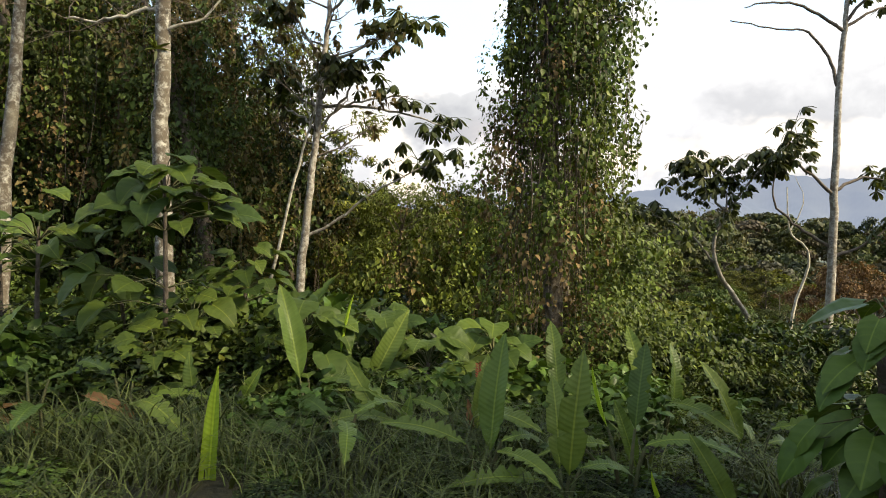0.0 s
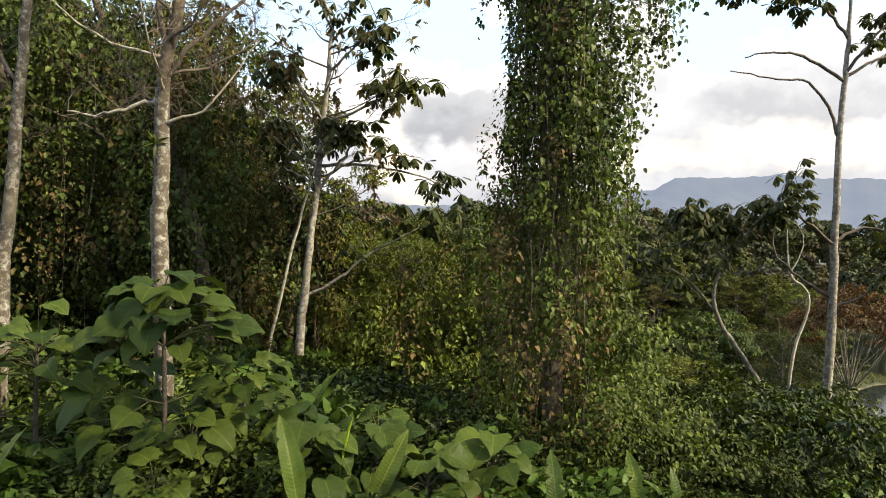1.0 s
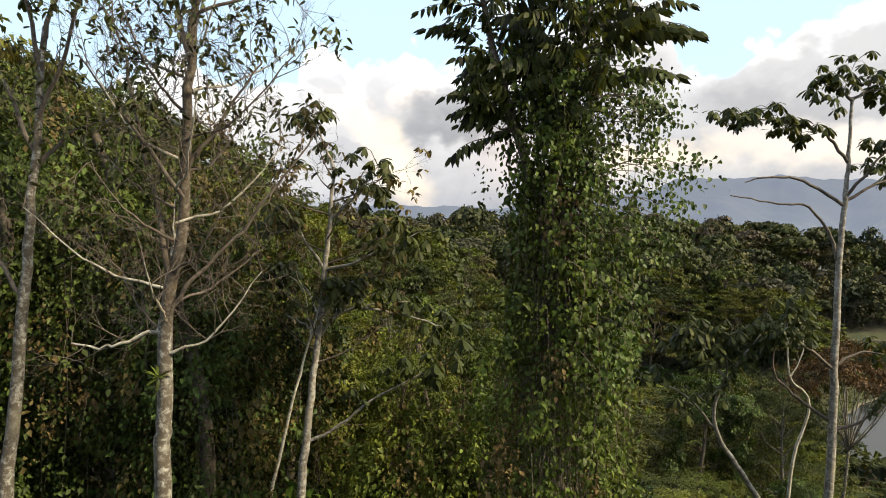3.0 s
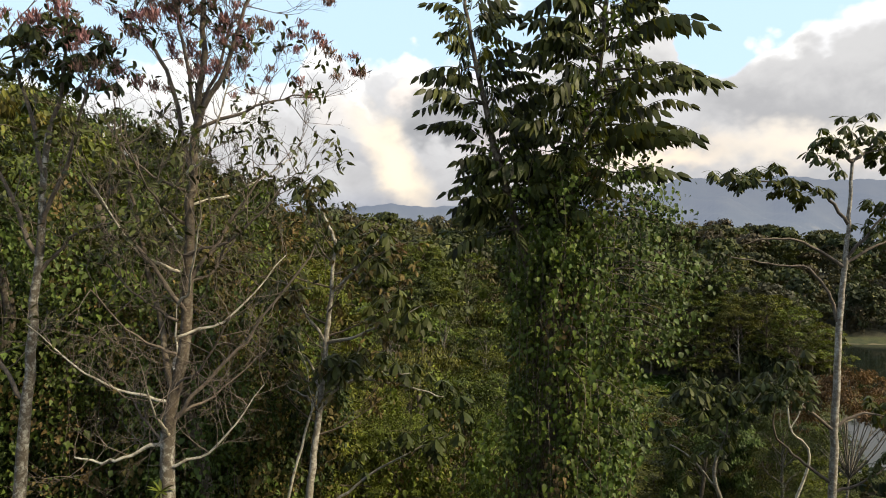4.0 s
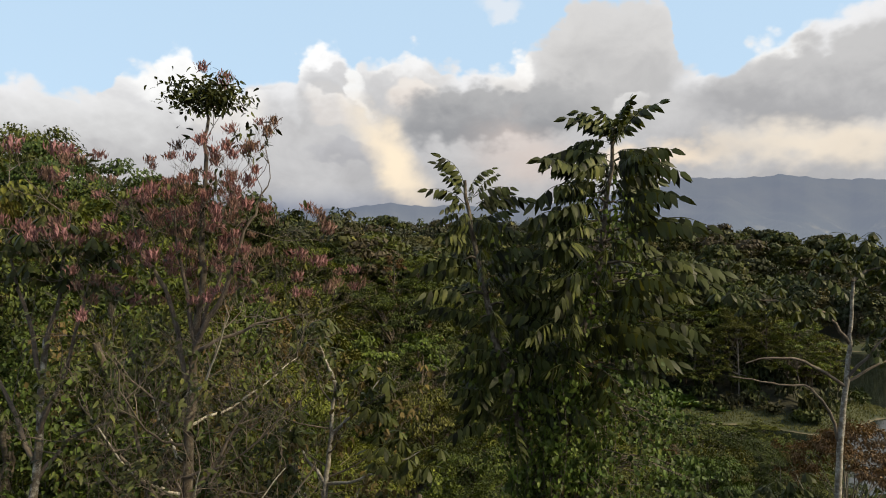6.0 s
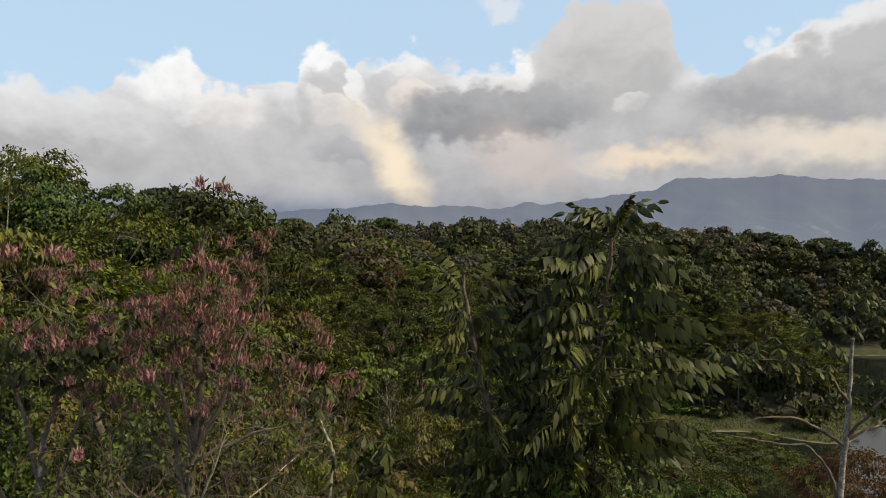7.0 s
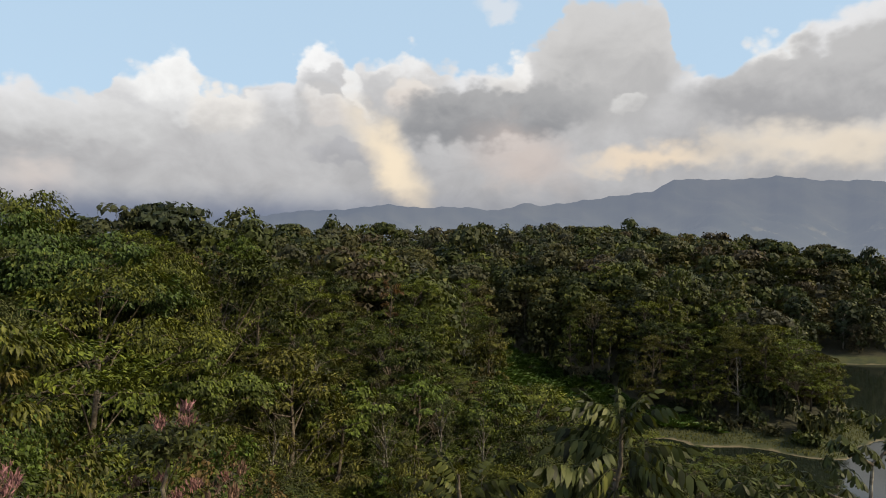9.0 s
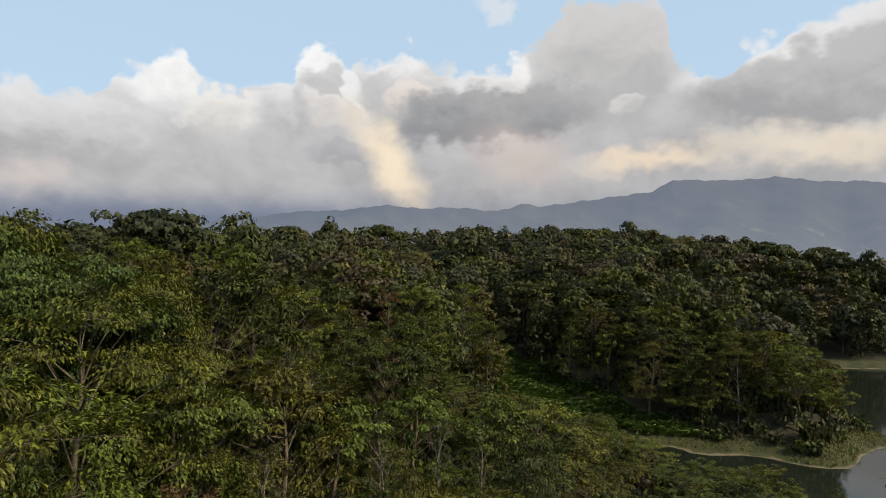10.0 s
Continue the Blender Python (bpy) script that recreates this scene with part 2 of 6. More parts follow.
LEAF_DRYVINE = leaf_material("dry hanging vines", [(0.085, 0.075, 0.025), (0.10, 0.075, 0.03)], 0.5, 0.3, 0.7)
PETALS = leaf_material("pink blossom tufts", [(0.21, 0.115, 0.12), (0.17, 0.095, 0.095), (0.14, 0.095, 0.075)], 0.5, 0.3, 0.7)
RED_BRACT = leaf_material("red bract", [(0.30, 0.08, 0.05), (0.28, 0.09, 0.06)], 0.2, 0.3, 0.5)
GRASS = leaf_material("grass blades", [(0.050, 0.076, 0.022), (0.075, 0.098, 0.030)], 0.8, 0.3, 0.5)
REED = leaf_material("shore grass", [(0.046, 0.060, 0.015), (0.062, 0.070, 0.018)], 0.4, 0.3, 0.7)
BARK_PALE = bark_material("pale lichened bark", (0.40, 0.385, 0.345), (0.085, 0.068, 0.05), (0.15, 0.13, 0.095), 0.72)
BARK_BROWN = bark_material("brown bark", (0.075, 0.055, 0.038), (0.20, 0.17, 0.13), (0.045, 0.034, 0.025), 0.32)
BARK_TWIG = bark_material("grey twigs", (0.125, 0.098, 0.078), (0.062, 0.048, 0.038), (0.18, 0.145, 0.115), 0.4)
BARK_BONE = bark_material("bleached wood", (0.50, 0.46, 0.38), (0.24, 0.20, 0.15), (0.34, 0.30, 0.22), 0.4)
BARK_SMOOTH = bark_material("smooth pale ringed bark", (0.40, 0.38, 0.34), (0.15, 0.125, 0.10), (0.25, 0.22, 0.17), 0.6)
STEM = bark_material("green stem", (0.085, 0.10, 0.035), (0.10, 0.085, 0.04), (0.06, 0.08, 0.025), 0.4)


def ground_build(g):
    at = g.node("ShaderNodeNewGeometry").outputs["Position"]
    soil = g.mix(g.span(g.noise(at, 1.3, 8.0, 0.65), 0.35, 0.65), (0.012, 0.012, 0.005), (0.030, 0.028, 0.011))
    turf = g.mix(g.span(g.noise(at, 0.25, 8.0, 0.6), 0.35, 0.65), (0.022, 0.030, 0.010), (0.048, 0.052, 0.016))
    sand = g.mix(g.noise(at, 0.8, 6.0), (0.10, 0.082, 0.05), (0.17, 0.14, 0.09))
    z = g.node("ShaderNodeSeparateXYZ", Vector=at).outputs[2]
    zz = g.math("ADD", z, g.math("MULTIPLY", g.math("SUBTRACT", g.noise(at, 0.3, 5.0), 0.5), 0.9))
    c = g.mix(g.span(zz, -30.2, -29.2), turf, soil)
    c = g.mix(g.span(zz, -31.95, -31.75), sand, c)
    far = g.span(g.node("ShaderNodeSeparateXYZ", Vector=at).outputs[1], 700, 1400)
    c = g.mix(far, c, g.mix(g.span(g.noise(at, 0.004, 6.0), 0.4, 0.6), (0.05, 0.07, 0.05), (0.13, 0.13, 0.08)))
    p = g.node("ShaderNodeBsdfPrincipled", Roughness=0.95)
    g.put(p.inputs["Base Color"], c)
    bump = g.node("ShaderNodeBump", Height=g.noise(at, 6.0, 8.0, 0.7), Strength=0.8, Distance=0.1)
    g.put(p.inputs["Normal"], bump.outputs[0])
    return p.outputs[0]


def water_build(g):
    at = g.node("ShaderNodeNewGeometry").outputs["Position"]
    p = g.node("ShaderNodeBsdfPrincipled", Roughness=0.06, IOR=1.33)
    p.inputs["Base Color"].default_value = (0.012, 0.016, 0.012, 1)
    bump = g.node("ShaderNodeBump", Height=g.noise(at, 0.9, 4.0, 0.6), Strength=0.06, Distance=0.15)
    g.put(p.inputs["Normal"], bump.outputs[0])
    return p.outputs[0]


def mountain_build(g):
    """Wooded mountains many kilometres off; the blue haze before them is painted as emission."""
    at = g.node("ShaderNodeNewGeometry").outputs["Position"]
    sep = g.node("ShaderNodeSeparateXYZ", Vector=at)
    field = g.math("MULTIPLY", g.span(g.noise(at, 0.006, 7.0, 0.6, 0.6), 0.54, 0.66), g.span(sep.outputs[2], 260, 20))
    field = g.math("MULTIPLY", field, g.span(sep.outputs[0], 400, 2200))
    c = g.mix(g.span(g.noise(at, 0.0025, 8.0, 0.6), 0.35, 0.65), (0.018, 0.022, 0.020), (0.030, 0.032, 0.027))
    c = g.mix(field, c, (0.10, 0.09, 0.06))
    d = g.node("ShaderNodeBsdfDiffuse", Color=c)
    # emitted haze colour: darker blue on the left, paler towards the foot
    haze_glow = g.mix(g.span(sep.outputs[0], -2600, 600), (0.095, 0.125, 0.205), (0.150, 0.170, 0.222))
    haze_glow = g.mix(g.span(sep.outputs[2], 420, -40), haze_glow, (0.175, 0.198, 0.245))
    e = g.node("ShaderNodeEmission", Color=haze_glow, Strength=1.0)
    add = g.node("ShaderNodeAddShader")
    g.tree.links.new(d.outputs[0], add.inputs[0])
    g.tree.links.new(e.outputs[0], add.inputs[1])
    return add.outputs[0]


GROUND = material("forest soil and turf", ground_build)
WATER = material("dark still water", water_build)
MOUNTAIN = material("far wooded mountains with haze glow", mountain_build)


# ---------------------------------------------------------------- mesh helpers
rng = np.random.default_rng(7)


class Soup:
    """Gathers vertices and faces of one mesh."""

    def __init__(self):
        self.v, self.f, self.count = [], {}, 0

    def add(self, verts, faces):
        verts, faces = np.asarray(verts, float), np.asarray(faces, int)
        self.f.setdefault(faces.shape[1], []).append(faces + self.count)
        self.v.append(verts)
        self.count += len(verts)

    def join(self, other, m=None):
        v = np.concatenate(other.v)
        if m is not None:
            a = np.array(m)
            v = v @ a[:3, :3].T + a[:3, 3]
        for fs in other.f.values():
            self.f.setdefault(fs[0].shape[1], []).extend(x + self.count for x in fs)
        self.v.append(v)
        self.count += len(v)

    def mesh(self, name, mat, smooth=False):
        me = bpy.data.meshes.new(name)
        v = np.concatenate(self.v)
        loops, starts, at = [], [], 0
        for k, fs in self.f.items():
            fs = np.concatenate(fs)
            loops.append(fs.ravel())
            starts.append(at + np.arange(len(fs)) * k)
            at += fs.size
        loops, starts = np.concatenate(loops), np.concatenate(starts)
        me.vertices.add(len(v))
        me.vertices.foreach_set("co", v.ravel().astype(np.float32))
        me.loops.add(len(loops))
        me.loops.foreach_set("vertex_index", loops.astype(np.int32))
        me.polygons.add(len(starts))
        me.polygons.foreach_set("loop_start", starts.astype(np.int32))
        me.update(calc_edges=True)
        if smooth:
            me.polygons.foreach_set("use_smooth", np.ones(len(starts), bool))
        me.materials.append(mat)
        return me


def unit(a):
    return a / np.maximum(np.linalg.norm(a, axis=-1, keepdims=True), 1e-9)


def add_leaves(s, P, D, N, L, W, near=False, droop=0.18, fold=0.2):
    """Leaves at P along D, facing N, folded along the midrib and drooping at the tip."""
    P, D = np.asarray(P, float), unit(np.asarray(D, float))
    n = len(P)
    N = unit(N - D * (N * D).sum(1, keepdims=True))
    S = np.cross(D, N)
    L, W = np.broadcast_to(np.asarray(L, float), n)[:, None], np.broadcast_to(np.asarray(W, float), n)[:, None]
    i = np.arange(n)[:, None]
    if near == "scrap":
        cols = [P - D * L * 0.3 + S * W * 0.5, P + D * L * 0.7 - N * L * droop, P - D * L * 0.3 - S * W * 0.5]
        s.add(np.stack(cols, 1).reshape(-1, 3), i * 3 + np.array([[0, 2, 1]]))
    elif near == "lobe":
        dip = N * L * droop
        cols = [P] + [P + D * L * a + S * W * b - dip * a * a for a, b in ((0.4, 0.32), (0.75, 0.5), (0.97, 0.2), (0.97, -0.2), (0.75, -0.5), (0.4, -0.32))]
        v = np.stack(cols, 1).reshape(-1, 3)
        s.add(v, np.concatenate([i * 7 + np.array([t]) for t in ([1, 2, 5, 6], [2, 3, 4, 5])]))
        s.f.setdefault(3, []).append(i * 7 + np.array([[0, 1, 6]]) + s.count - len(v))
    elif near:
        mid = P + D * L * 0.4 + N * L * 0.05
        cols = [P, P + D * L * 0.22 + S * W * 0.46 + N * W * fold, P + D * L * 0.62 + S * W * 0.40 + N * (W * fold * 0.8 - L * droop * 0.35),
                P + D * L - N * L * droop, P + D * L * 0.62 - S * W * 0.40 + N * (W * fold * 0.8 - L * droop * 0.35),
                P + D * L * 0.22 - S * W * 0.46 + N * W * fold, mid]
        s.add(np.stack(cols, 1).reshape(-1, 3), np.concatenate([i * 7 + np.array([t]) for t in ([0, 6, 1], [1, 6, 2], [6, 3, 2], [0, 5, 6], [5, 4, 6], [6, 4, 3])]))
    else:
        r = np.mod(np.abs(P.sum(1)) * 917.31, 1.0)[:, None]
        u = np.mod(np.abs(P[:, :1] - P[:, 1:2]) * 733.7, 1.0)
        cols = [P, P + D * L * (0.25 + 0.4 * r) + S * W * (0.36 + 0.26 * u) + N * W * fold * 2 * u, P + D * L - N * L * droop * 2 * r + S * W * (u - 0.5) * 0.5,
                P + D * L * (0.25 + 0.4 * u) - S * W * (0.36 + 0.26 * r) + N * W * fold * 2 * r]
        s.add(np.stack(cols, 1).reshape(-1, 3), np.concatenate([i * 4 + np.array([[0, 2, 1]]), i * 4 + np.array([[0, 3, 2]])]))


def add_tube(s, pts, radii, sides=6):
    """A tapering tube along the given points."""
    pts, radii = np.asarray(pts, float), np.asarray(radii, float)
    d = unit(np.gradient(pts, axis=0))
    ref = np.array([0.31, 0.95, 0.05])
    a = unit(np.cross(d, ref))
    b = np.cross(d, a)
    ang = np.arange(sides) * 2 * math.pi / sides
    ring = pts[:, None] + radii[:, None, None] * (np.cos(ang)[None, :, None] * a[:, None] + np.sin(ang)[None, :, None] * b[:, None])
    k, j = np.meshgrid(np.arange(len(pts) - 1), np.arange(sides), indexing="ij")
    j2 = (j + 1) % sides
    s.add(ring.reshape(-1, 3), np.stack([k * sides + j, k * sides + j2, (k + 1) * sides + j2, (k + 1) * sides + j], -1).reshape(-1, 4))


def bend(points, steps=4, jitter=0.0, gen=None):
    """A smooth line through the points, with a little wandering."""
    p = np.asarray(points, float)
    t = np.arange(len(p))
    q = np.linspace(0, len(p) - 1, (len(p) - 1) * steps + 1)
    m = np.gradient(p, axis=0)
    i = np.minimum(q.astype(int), len(p) - 2)
    f = (q - i)[:, None]
    out = (2 * f**3 - 3 * f**2 + 1) * p[i] + (f**3 - 2 * f**2 + f) * m[i] + (-2 * f**3 + 3 * f**2) * p[i + 1] + (f**3 - f**2) * m[i + 1]
    if jitter and gen is not None:
        w = gen.normal(0, jitter, out.shape)
        w[0] = w[-1] = 0
        out += w
    return out


def thing(name, label, category, group="", at=(0, 0, 0), kind=""):
    ob = new(name)
    ob.location = at
    ob.empty_display_size = 0.3
    return tagged(ob, label, category, group, kind)


def part(name, me, parent, label="", m=None):
    ob = new(name, me)
    ob.parent = parent
    if m is not None:
        ob.matrix_basis = m
    if label:
        tagged(ob, label)
    return ob


def smooth(a, b, x):
    t = np.clip((np.asarray(x, float) - a) / (b - a), 0, 1)
    return t * t * (3 - 2 * t)


# ---------------------------------------------------------------- the land
LAKE_Z = -32.0


def lake_depth_way(x, y):
    """Metres into the water (minus: inland), roughly."""
    basin = (1 - np.sqrt(((x - 172) / 118) ** 2 + ((y - 165) / 112) ** 2)) * 105
    shore = np.where(x < 93, 168 - (x - 62) * 0.58, 150 + (x - 93) * 0.8)
    land = np.minimum((y - shore) * 0.8, 121 + (y - 172) * 0.26 - x)
    wobble = 1.6 * np.sin(x * 0.21 + y * 0.1) + 1.1 * np.sin(y * 0.33 - x * 0.17)
    return np.minimum(basin, -land) + wobble


def ground_z(x, y):
    x, y = np.asarray(x, float), np.asarray(y, float)
    hill = 27.7 * np.exp(-(x**2 + y**2) / 55**2) + 26 * np.exp(-(((x + 90) / 80) ** 2) - ((y - 130) / 120) ** 2)
    rise = 0.099 * np.clip(y - 60, 0, 460) * (1 - smooth(540, 900, y))
    rise = rise * (1 - 0.78 * smooth(130, 400, x)) * (1 - smooth(500, 1100, np.abs(x)))
    base = -30 + hill + rise + 1.2 * np.sin(x * 0.05 + 1) * np.sin(y * 0.043) * smooth(20, 90, np.hypot(x, y))
    w = lake_depth_way(x, y)
    land = np.minimum(base, LAKE_Z + 0.25 + 0.16 * np.maximum(-w, 0) + 0.004 * np.maximum(-w, 0) ** 2)
    return np.where(w > 0, np.maximum(LAKE_Z - 0.25 * w, LAKE_Z - 4) + 0.25 * np.exp(-np.maximum(w, 0)), land)


def build_land():
    seg = 300
    r = np.concatenate([np.linspace(0.5, 30, 40), np.geomspace(31, 330, 110), np.geomspace(340, 4900, 46)])
    a = np.arange(seg) * 2 * math.pi / seg
    R, A = np.meshgrid(r, a, indexing="ij")
    X, Y = R * np.sin(A), R * np.cos(A)
    Z = ground_z(X, Y) + 0.06 * np.sin(X * 3.1) * np.sin(Y * 2.7) * smooth(1, 4, R)
    s = Soup()
    i, j = np.meshgrid(np.arange(len(r) - 1), np.arange(seg), indexing="ij")
    j2 = (j + 1) % seg
    s.add(np.stack([X, Y, Z], -1).reshape(-1, 3), np.stack([i * seg + j, i * seg + j2, (i + 1) * seg + j2, (i + 1) * seg + j], -1).reshape(-1, 4))
    c = s.count
    s.add([[0, 0, float(ground_z(0, 0))]], np.zeros((0, 3), int))
    s.f.setdefault(3, []).append(np.stack([np.full(seg, c), (np.arange(seg) + 1) % seg, np.arange(seg)], -1))
    tagged(new("ground", s.mesh("ground", GROUND, True)), "hilly forest floor with dark leaf litter and grassy lake banks", "ground", kind="structure")
    w = Soup()
    ang = np.arange(64) * 2 * math.pi / 64
    w.add(np.stack([172 + 150 * np.cos(ang), 165 + 145 * np.sin(ang), np.full(64, LAKE_Z)], -1), [list(range(64))])
    tagged(new("water", w.mesh("water", WATER)), "dark still lake water mirroring the sky", "lake", kind="structure")


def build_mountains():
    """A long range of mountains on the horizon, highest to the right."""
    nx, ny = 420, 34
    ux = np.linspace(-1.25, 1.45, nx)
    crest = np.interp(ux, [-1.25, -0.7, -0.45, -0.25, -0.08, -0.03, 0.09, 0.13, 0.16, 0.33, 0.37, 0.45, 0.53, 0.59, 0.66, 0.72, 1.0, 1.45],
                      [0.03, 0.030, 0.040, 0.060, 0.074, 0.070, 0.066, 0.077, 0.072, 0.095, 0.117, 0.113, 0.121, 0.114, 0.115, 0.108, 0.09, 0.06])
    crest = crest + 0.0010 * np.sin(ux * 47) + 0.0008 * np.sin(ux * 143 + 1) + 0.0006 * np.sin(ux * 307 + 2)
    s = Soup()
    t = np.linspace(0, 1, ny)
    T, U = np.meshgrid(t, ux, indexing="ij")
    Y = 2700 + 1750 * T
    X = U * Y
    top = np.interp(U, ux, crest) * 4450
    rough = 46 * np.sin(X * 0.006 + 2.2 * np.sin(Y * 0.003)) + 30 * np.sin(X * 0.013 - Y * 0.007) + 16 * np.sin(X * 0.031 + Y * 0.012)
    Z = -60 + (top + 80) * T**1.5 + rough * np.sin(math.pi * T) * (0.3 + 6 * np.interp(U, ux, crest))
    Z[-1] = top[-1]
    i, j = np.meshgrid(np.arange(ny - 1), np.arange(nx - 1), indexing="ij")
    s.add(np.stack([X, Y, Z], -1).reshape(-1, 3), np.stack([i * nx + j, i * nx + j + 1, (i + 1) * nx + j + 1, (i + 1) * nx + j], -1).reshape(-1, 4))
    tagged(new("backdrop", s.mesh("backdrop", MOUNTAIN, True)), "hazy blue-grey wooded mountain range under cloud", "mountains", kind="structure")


build_land()
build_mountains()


# ---------------------------------------------------------------- forest trees
def clump(s, c, r, n, size, gen, near=False, hang=0.35, flat=1.0, slim=0.5, cut=-0.35):
    """A mass of leaves on and inside an ellipsoid, more on its upper side."""
    d = unit(gen.normal(size=(int(n * 1.9), 3)))
    d = d[d[:, 2] > cut + 0.25 * gen.random(len(d))][:n]
    n = len(d)
    if n == 0:
        return
    rad = r * (0.62 + 0.42 * gen.random(n) ** 0.6)[:, None]
    P = np.asarray(c) + d * rad * np.array([1, 1, flat])
    D = unit(d * np.array([1, 1, 0.3]) * 0.6 + gen.normal(0, 0.6, (n, 3)) + np.array([0, 0, -hang]))
    N = d * 0.9 + np.array([0, 0, 0.45]) + gen.normal(0, 0.3, (n, 3))
    L = size * (0.65 + 0.7 * gen.random(n))
    add_leaves(s, P, D, N, L, L * slim, near)


def bough(s, c, r, flat, n, size, gen, near=False, hang=0.5, slim=0.5, bunch=70):
    """The leaves of one bough: many small bunches on its upper side, with dark gaps between them."""
    c = np.asarray(c, float)
    if near == "scrap":
        d = unit(gen.normal(size=(n * 2, 3)))
        d = d[d[:, 2] > -0.45][:n]
        n = len(d)
        knob = 1 + 0.16 * np.sin(d[:, 0] * 7 + c[0]) * np.sin(d[:, 1] * 7 + c[1] * 3) + 0.10 * gen.normal(size=n)
        P = c + d * (r * knob)[:, None] * np.array([1, 1, flat])
        L = size * (0.6 + 0.8 * gen.random(n))
        add_leaves(s, P, np.cross(d, gen.normal(size=(n, 3))), d + gen.normal(0, 0.22, (n, 3)) + np.array([0, 0, 0.25]), L, L * 0.95, near, droop=0.12)
        return
    m = max(3, int(n / bunch))
    out = unit(gen.normal(size=(m * 3, 3)))
    out = out[out[:, 2] > -0.25][:m]
    for d in out:
        k = max(3, int(n / m * (0.5 + gen.random())))
        p = c + d * r * (0.5 + 0.55 * gen.random()) * np.array([1, 1, flat])
        o = unit(gen.normal(size=(k, 3))) * gen.random((k, 1)) ** 0.45
        q = r * (0.25 + 0.22 * gen.random())
        P = p + o * q * np.array([1, 1, 0.5 if flat < 1.5 else 1.6])
        way = unit(np.array([d[0], d[1], 0.15 * d[2]]))
        D = way * 0.6 + o * np.array([0.7, 0.7, 0.2]) + gen.normal(0, 0.28, (k, 3)) - np.array([0, 0, hang])
        N = np.array([0, 0, 0.5]) + d * 0.8 + o * 0.8 + gen.normal(0, 0.2, (k, 3))
        L = size * (0.6 + 0.75 * gen.random(k))
        add_leaves(s, P, D, N, L, L * slim, near, droop=0.22)


def make_tree(seed, form, height, radius, leaves, size, near=False, slim=0.5, hang=0.5):
    """Meshes of one tree: trunk with limbs, and crown. Its base is at the origin."""
    gen = np.random.default_rng(seed)
    wood, crown = Soup(), Soup()
    lean = gen.normal(0, 0.05 * height, 2)
    head = height * (0.62 if form == "umbrella" else 0.84)
    trunk = bend([(0, 0, -1.0), (lean[0] * 0.1 + gen.normal(0, 0.15), lean[1] * 0.1, head * 0.35), (lean[0] * 0.5 + gen.normal(0, 0.25), lean[1] * 0.5 + gen.normal(0, 0.25), head * 0.7), (lean[0], lean[1], head)], 4)
    r0 = 0.011 * height + 0.03
    add_tube(wood, trunk, np.linspace(r0 * 1.3, r0 * 0.35, len(trunk)), 6)
    spots = []   # x, y, z, reach, flatness
    if form == "umbrella":
        for k in range(24):
            a, q = k * 2.4 + gen.random(), math.sqrt((k + 0.5) / 24)
            spots.append((radius * q * math.cos(a), radius * q * math.sin(a), height * (0.94 - 0.15 * q * q) + gen.normal(0, 0.035 * height), radius * (0.26 + 0.16 * gen.random()), 0.34))
    elif form == "layer":
        for tier, (z, reach) in enumerate(((0.94, 0.4), (0.83, 0.8), (0.68, 1.0), (0.5, 0.95), (0.34, 0.8))):
            for k in range(4 + 2 * tier):
                a = k * 6.28 / (4 + 2 * tier) + tier + 0.5 * gen.random()
                q = reach * (0.55 + 0.5 * gen.random())
                spots.append((radius * q * math.cos(a), radius * q * math.sin(a), height * z + gen.normal(0, 0.025 * height), radius * (0.27 + 0.16 * gen.random()), 0.36))
    elif form == "vine":
        for k in range(10):
            a, q = k * 2.4 + gen.random(), 0.75 * math.sqrt((k + 0.3) / 10)
            spots.append((radius * q * math.cos(a), radius * q * math.sin(a), height * (0.94 - 0.25 * q) + gen.normal(0, 0.03 * height), radius * (0.32 + 0.14 * gen.random()), 0.7))
        for k in range(16):
            a, q = gen.random() * 6.28, 0.5 + 0.35 * gen.random()
            spots.append((radius * q * math.cos(a), radius * q * math.sin(a), height * (0.15 + 0.6 * gen.random()), radius * (0.20 + 0.10 * gen.random()), 3.0))
    else:
        count = {"round": 34, "open": 17, "feather": 30}[form]
        for k in range(count):
            h = k / (count - 1)
            a = k * 2.4 + gen.random()
            q = (0.92 - 0.75 * h**2.2) * (0.6 + 0.42 * gen.random())
            big = {"round": 0.27, "open": 0.16, "feather": 0.22}[form]
            spots.append((radius * q * math.cos(a), radius * q * math.sin(a), height * (0.22 + 0.71 * h) + gen.normal(0, 0.03 * height), radius * (big + 0.15 * gen.random()), 0.28 if form == "feather" else 0.55))
    if near == "scrap":
        spots = [(x, y, z, q * 1.18, min(f * 1.25, 2.6)) for x, y, z, q, f in spots]
    weight = np.array([q[3] ** 2 * (0.5 + 0.5 * q[4]) for q in spots])
    for k, (x, y, z, r, flat) in enumerate(spots):
        x, y = x + lean[0], y + lean[1]
        if flat < 2:
            reach = math.hypot(x - lean[0], y - lean[1])
            start = trunk[int(np.clip((z - 0.35 * reach - 0.06 * height) / head, 0.35, 0.98) * (len(trunk) - 1))]
            mid = (start[0] + 0.5 * (x - start[0]) + gen.normal(0, 0.12 * reach), start[1] + 0.5 * (y - start[1]) + gen.normal(0, 0.12 * reach), start[2] + 0.6 * (z - start[2]) + gen.normal(0, 0.02 * height))
            line = bend([start, mid, (x, y, z)], 3)
            add_tube(wood, line, np.linspace(r0 * 0.30, r0 * 0.06, len(line)), 4)
            for _ in range(0 if near == "scrap" else 3):
                e = np.array([x, y, z]) + unit(gen.normal(size=3)) * r * 0.8 * np.array([1, 1, flat])
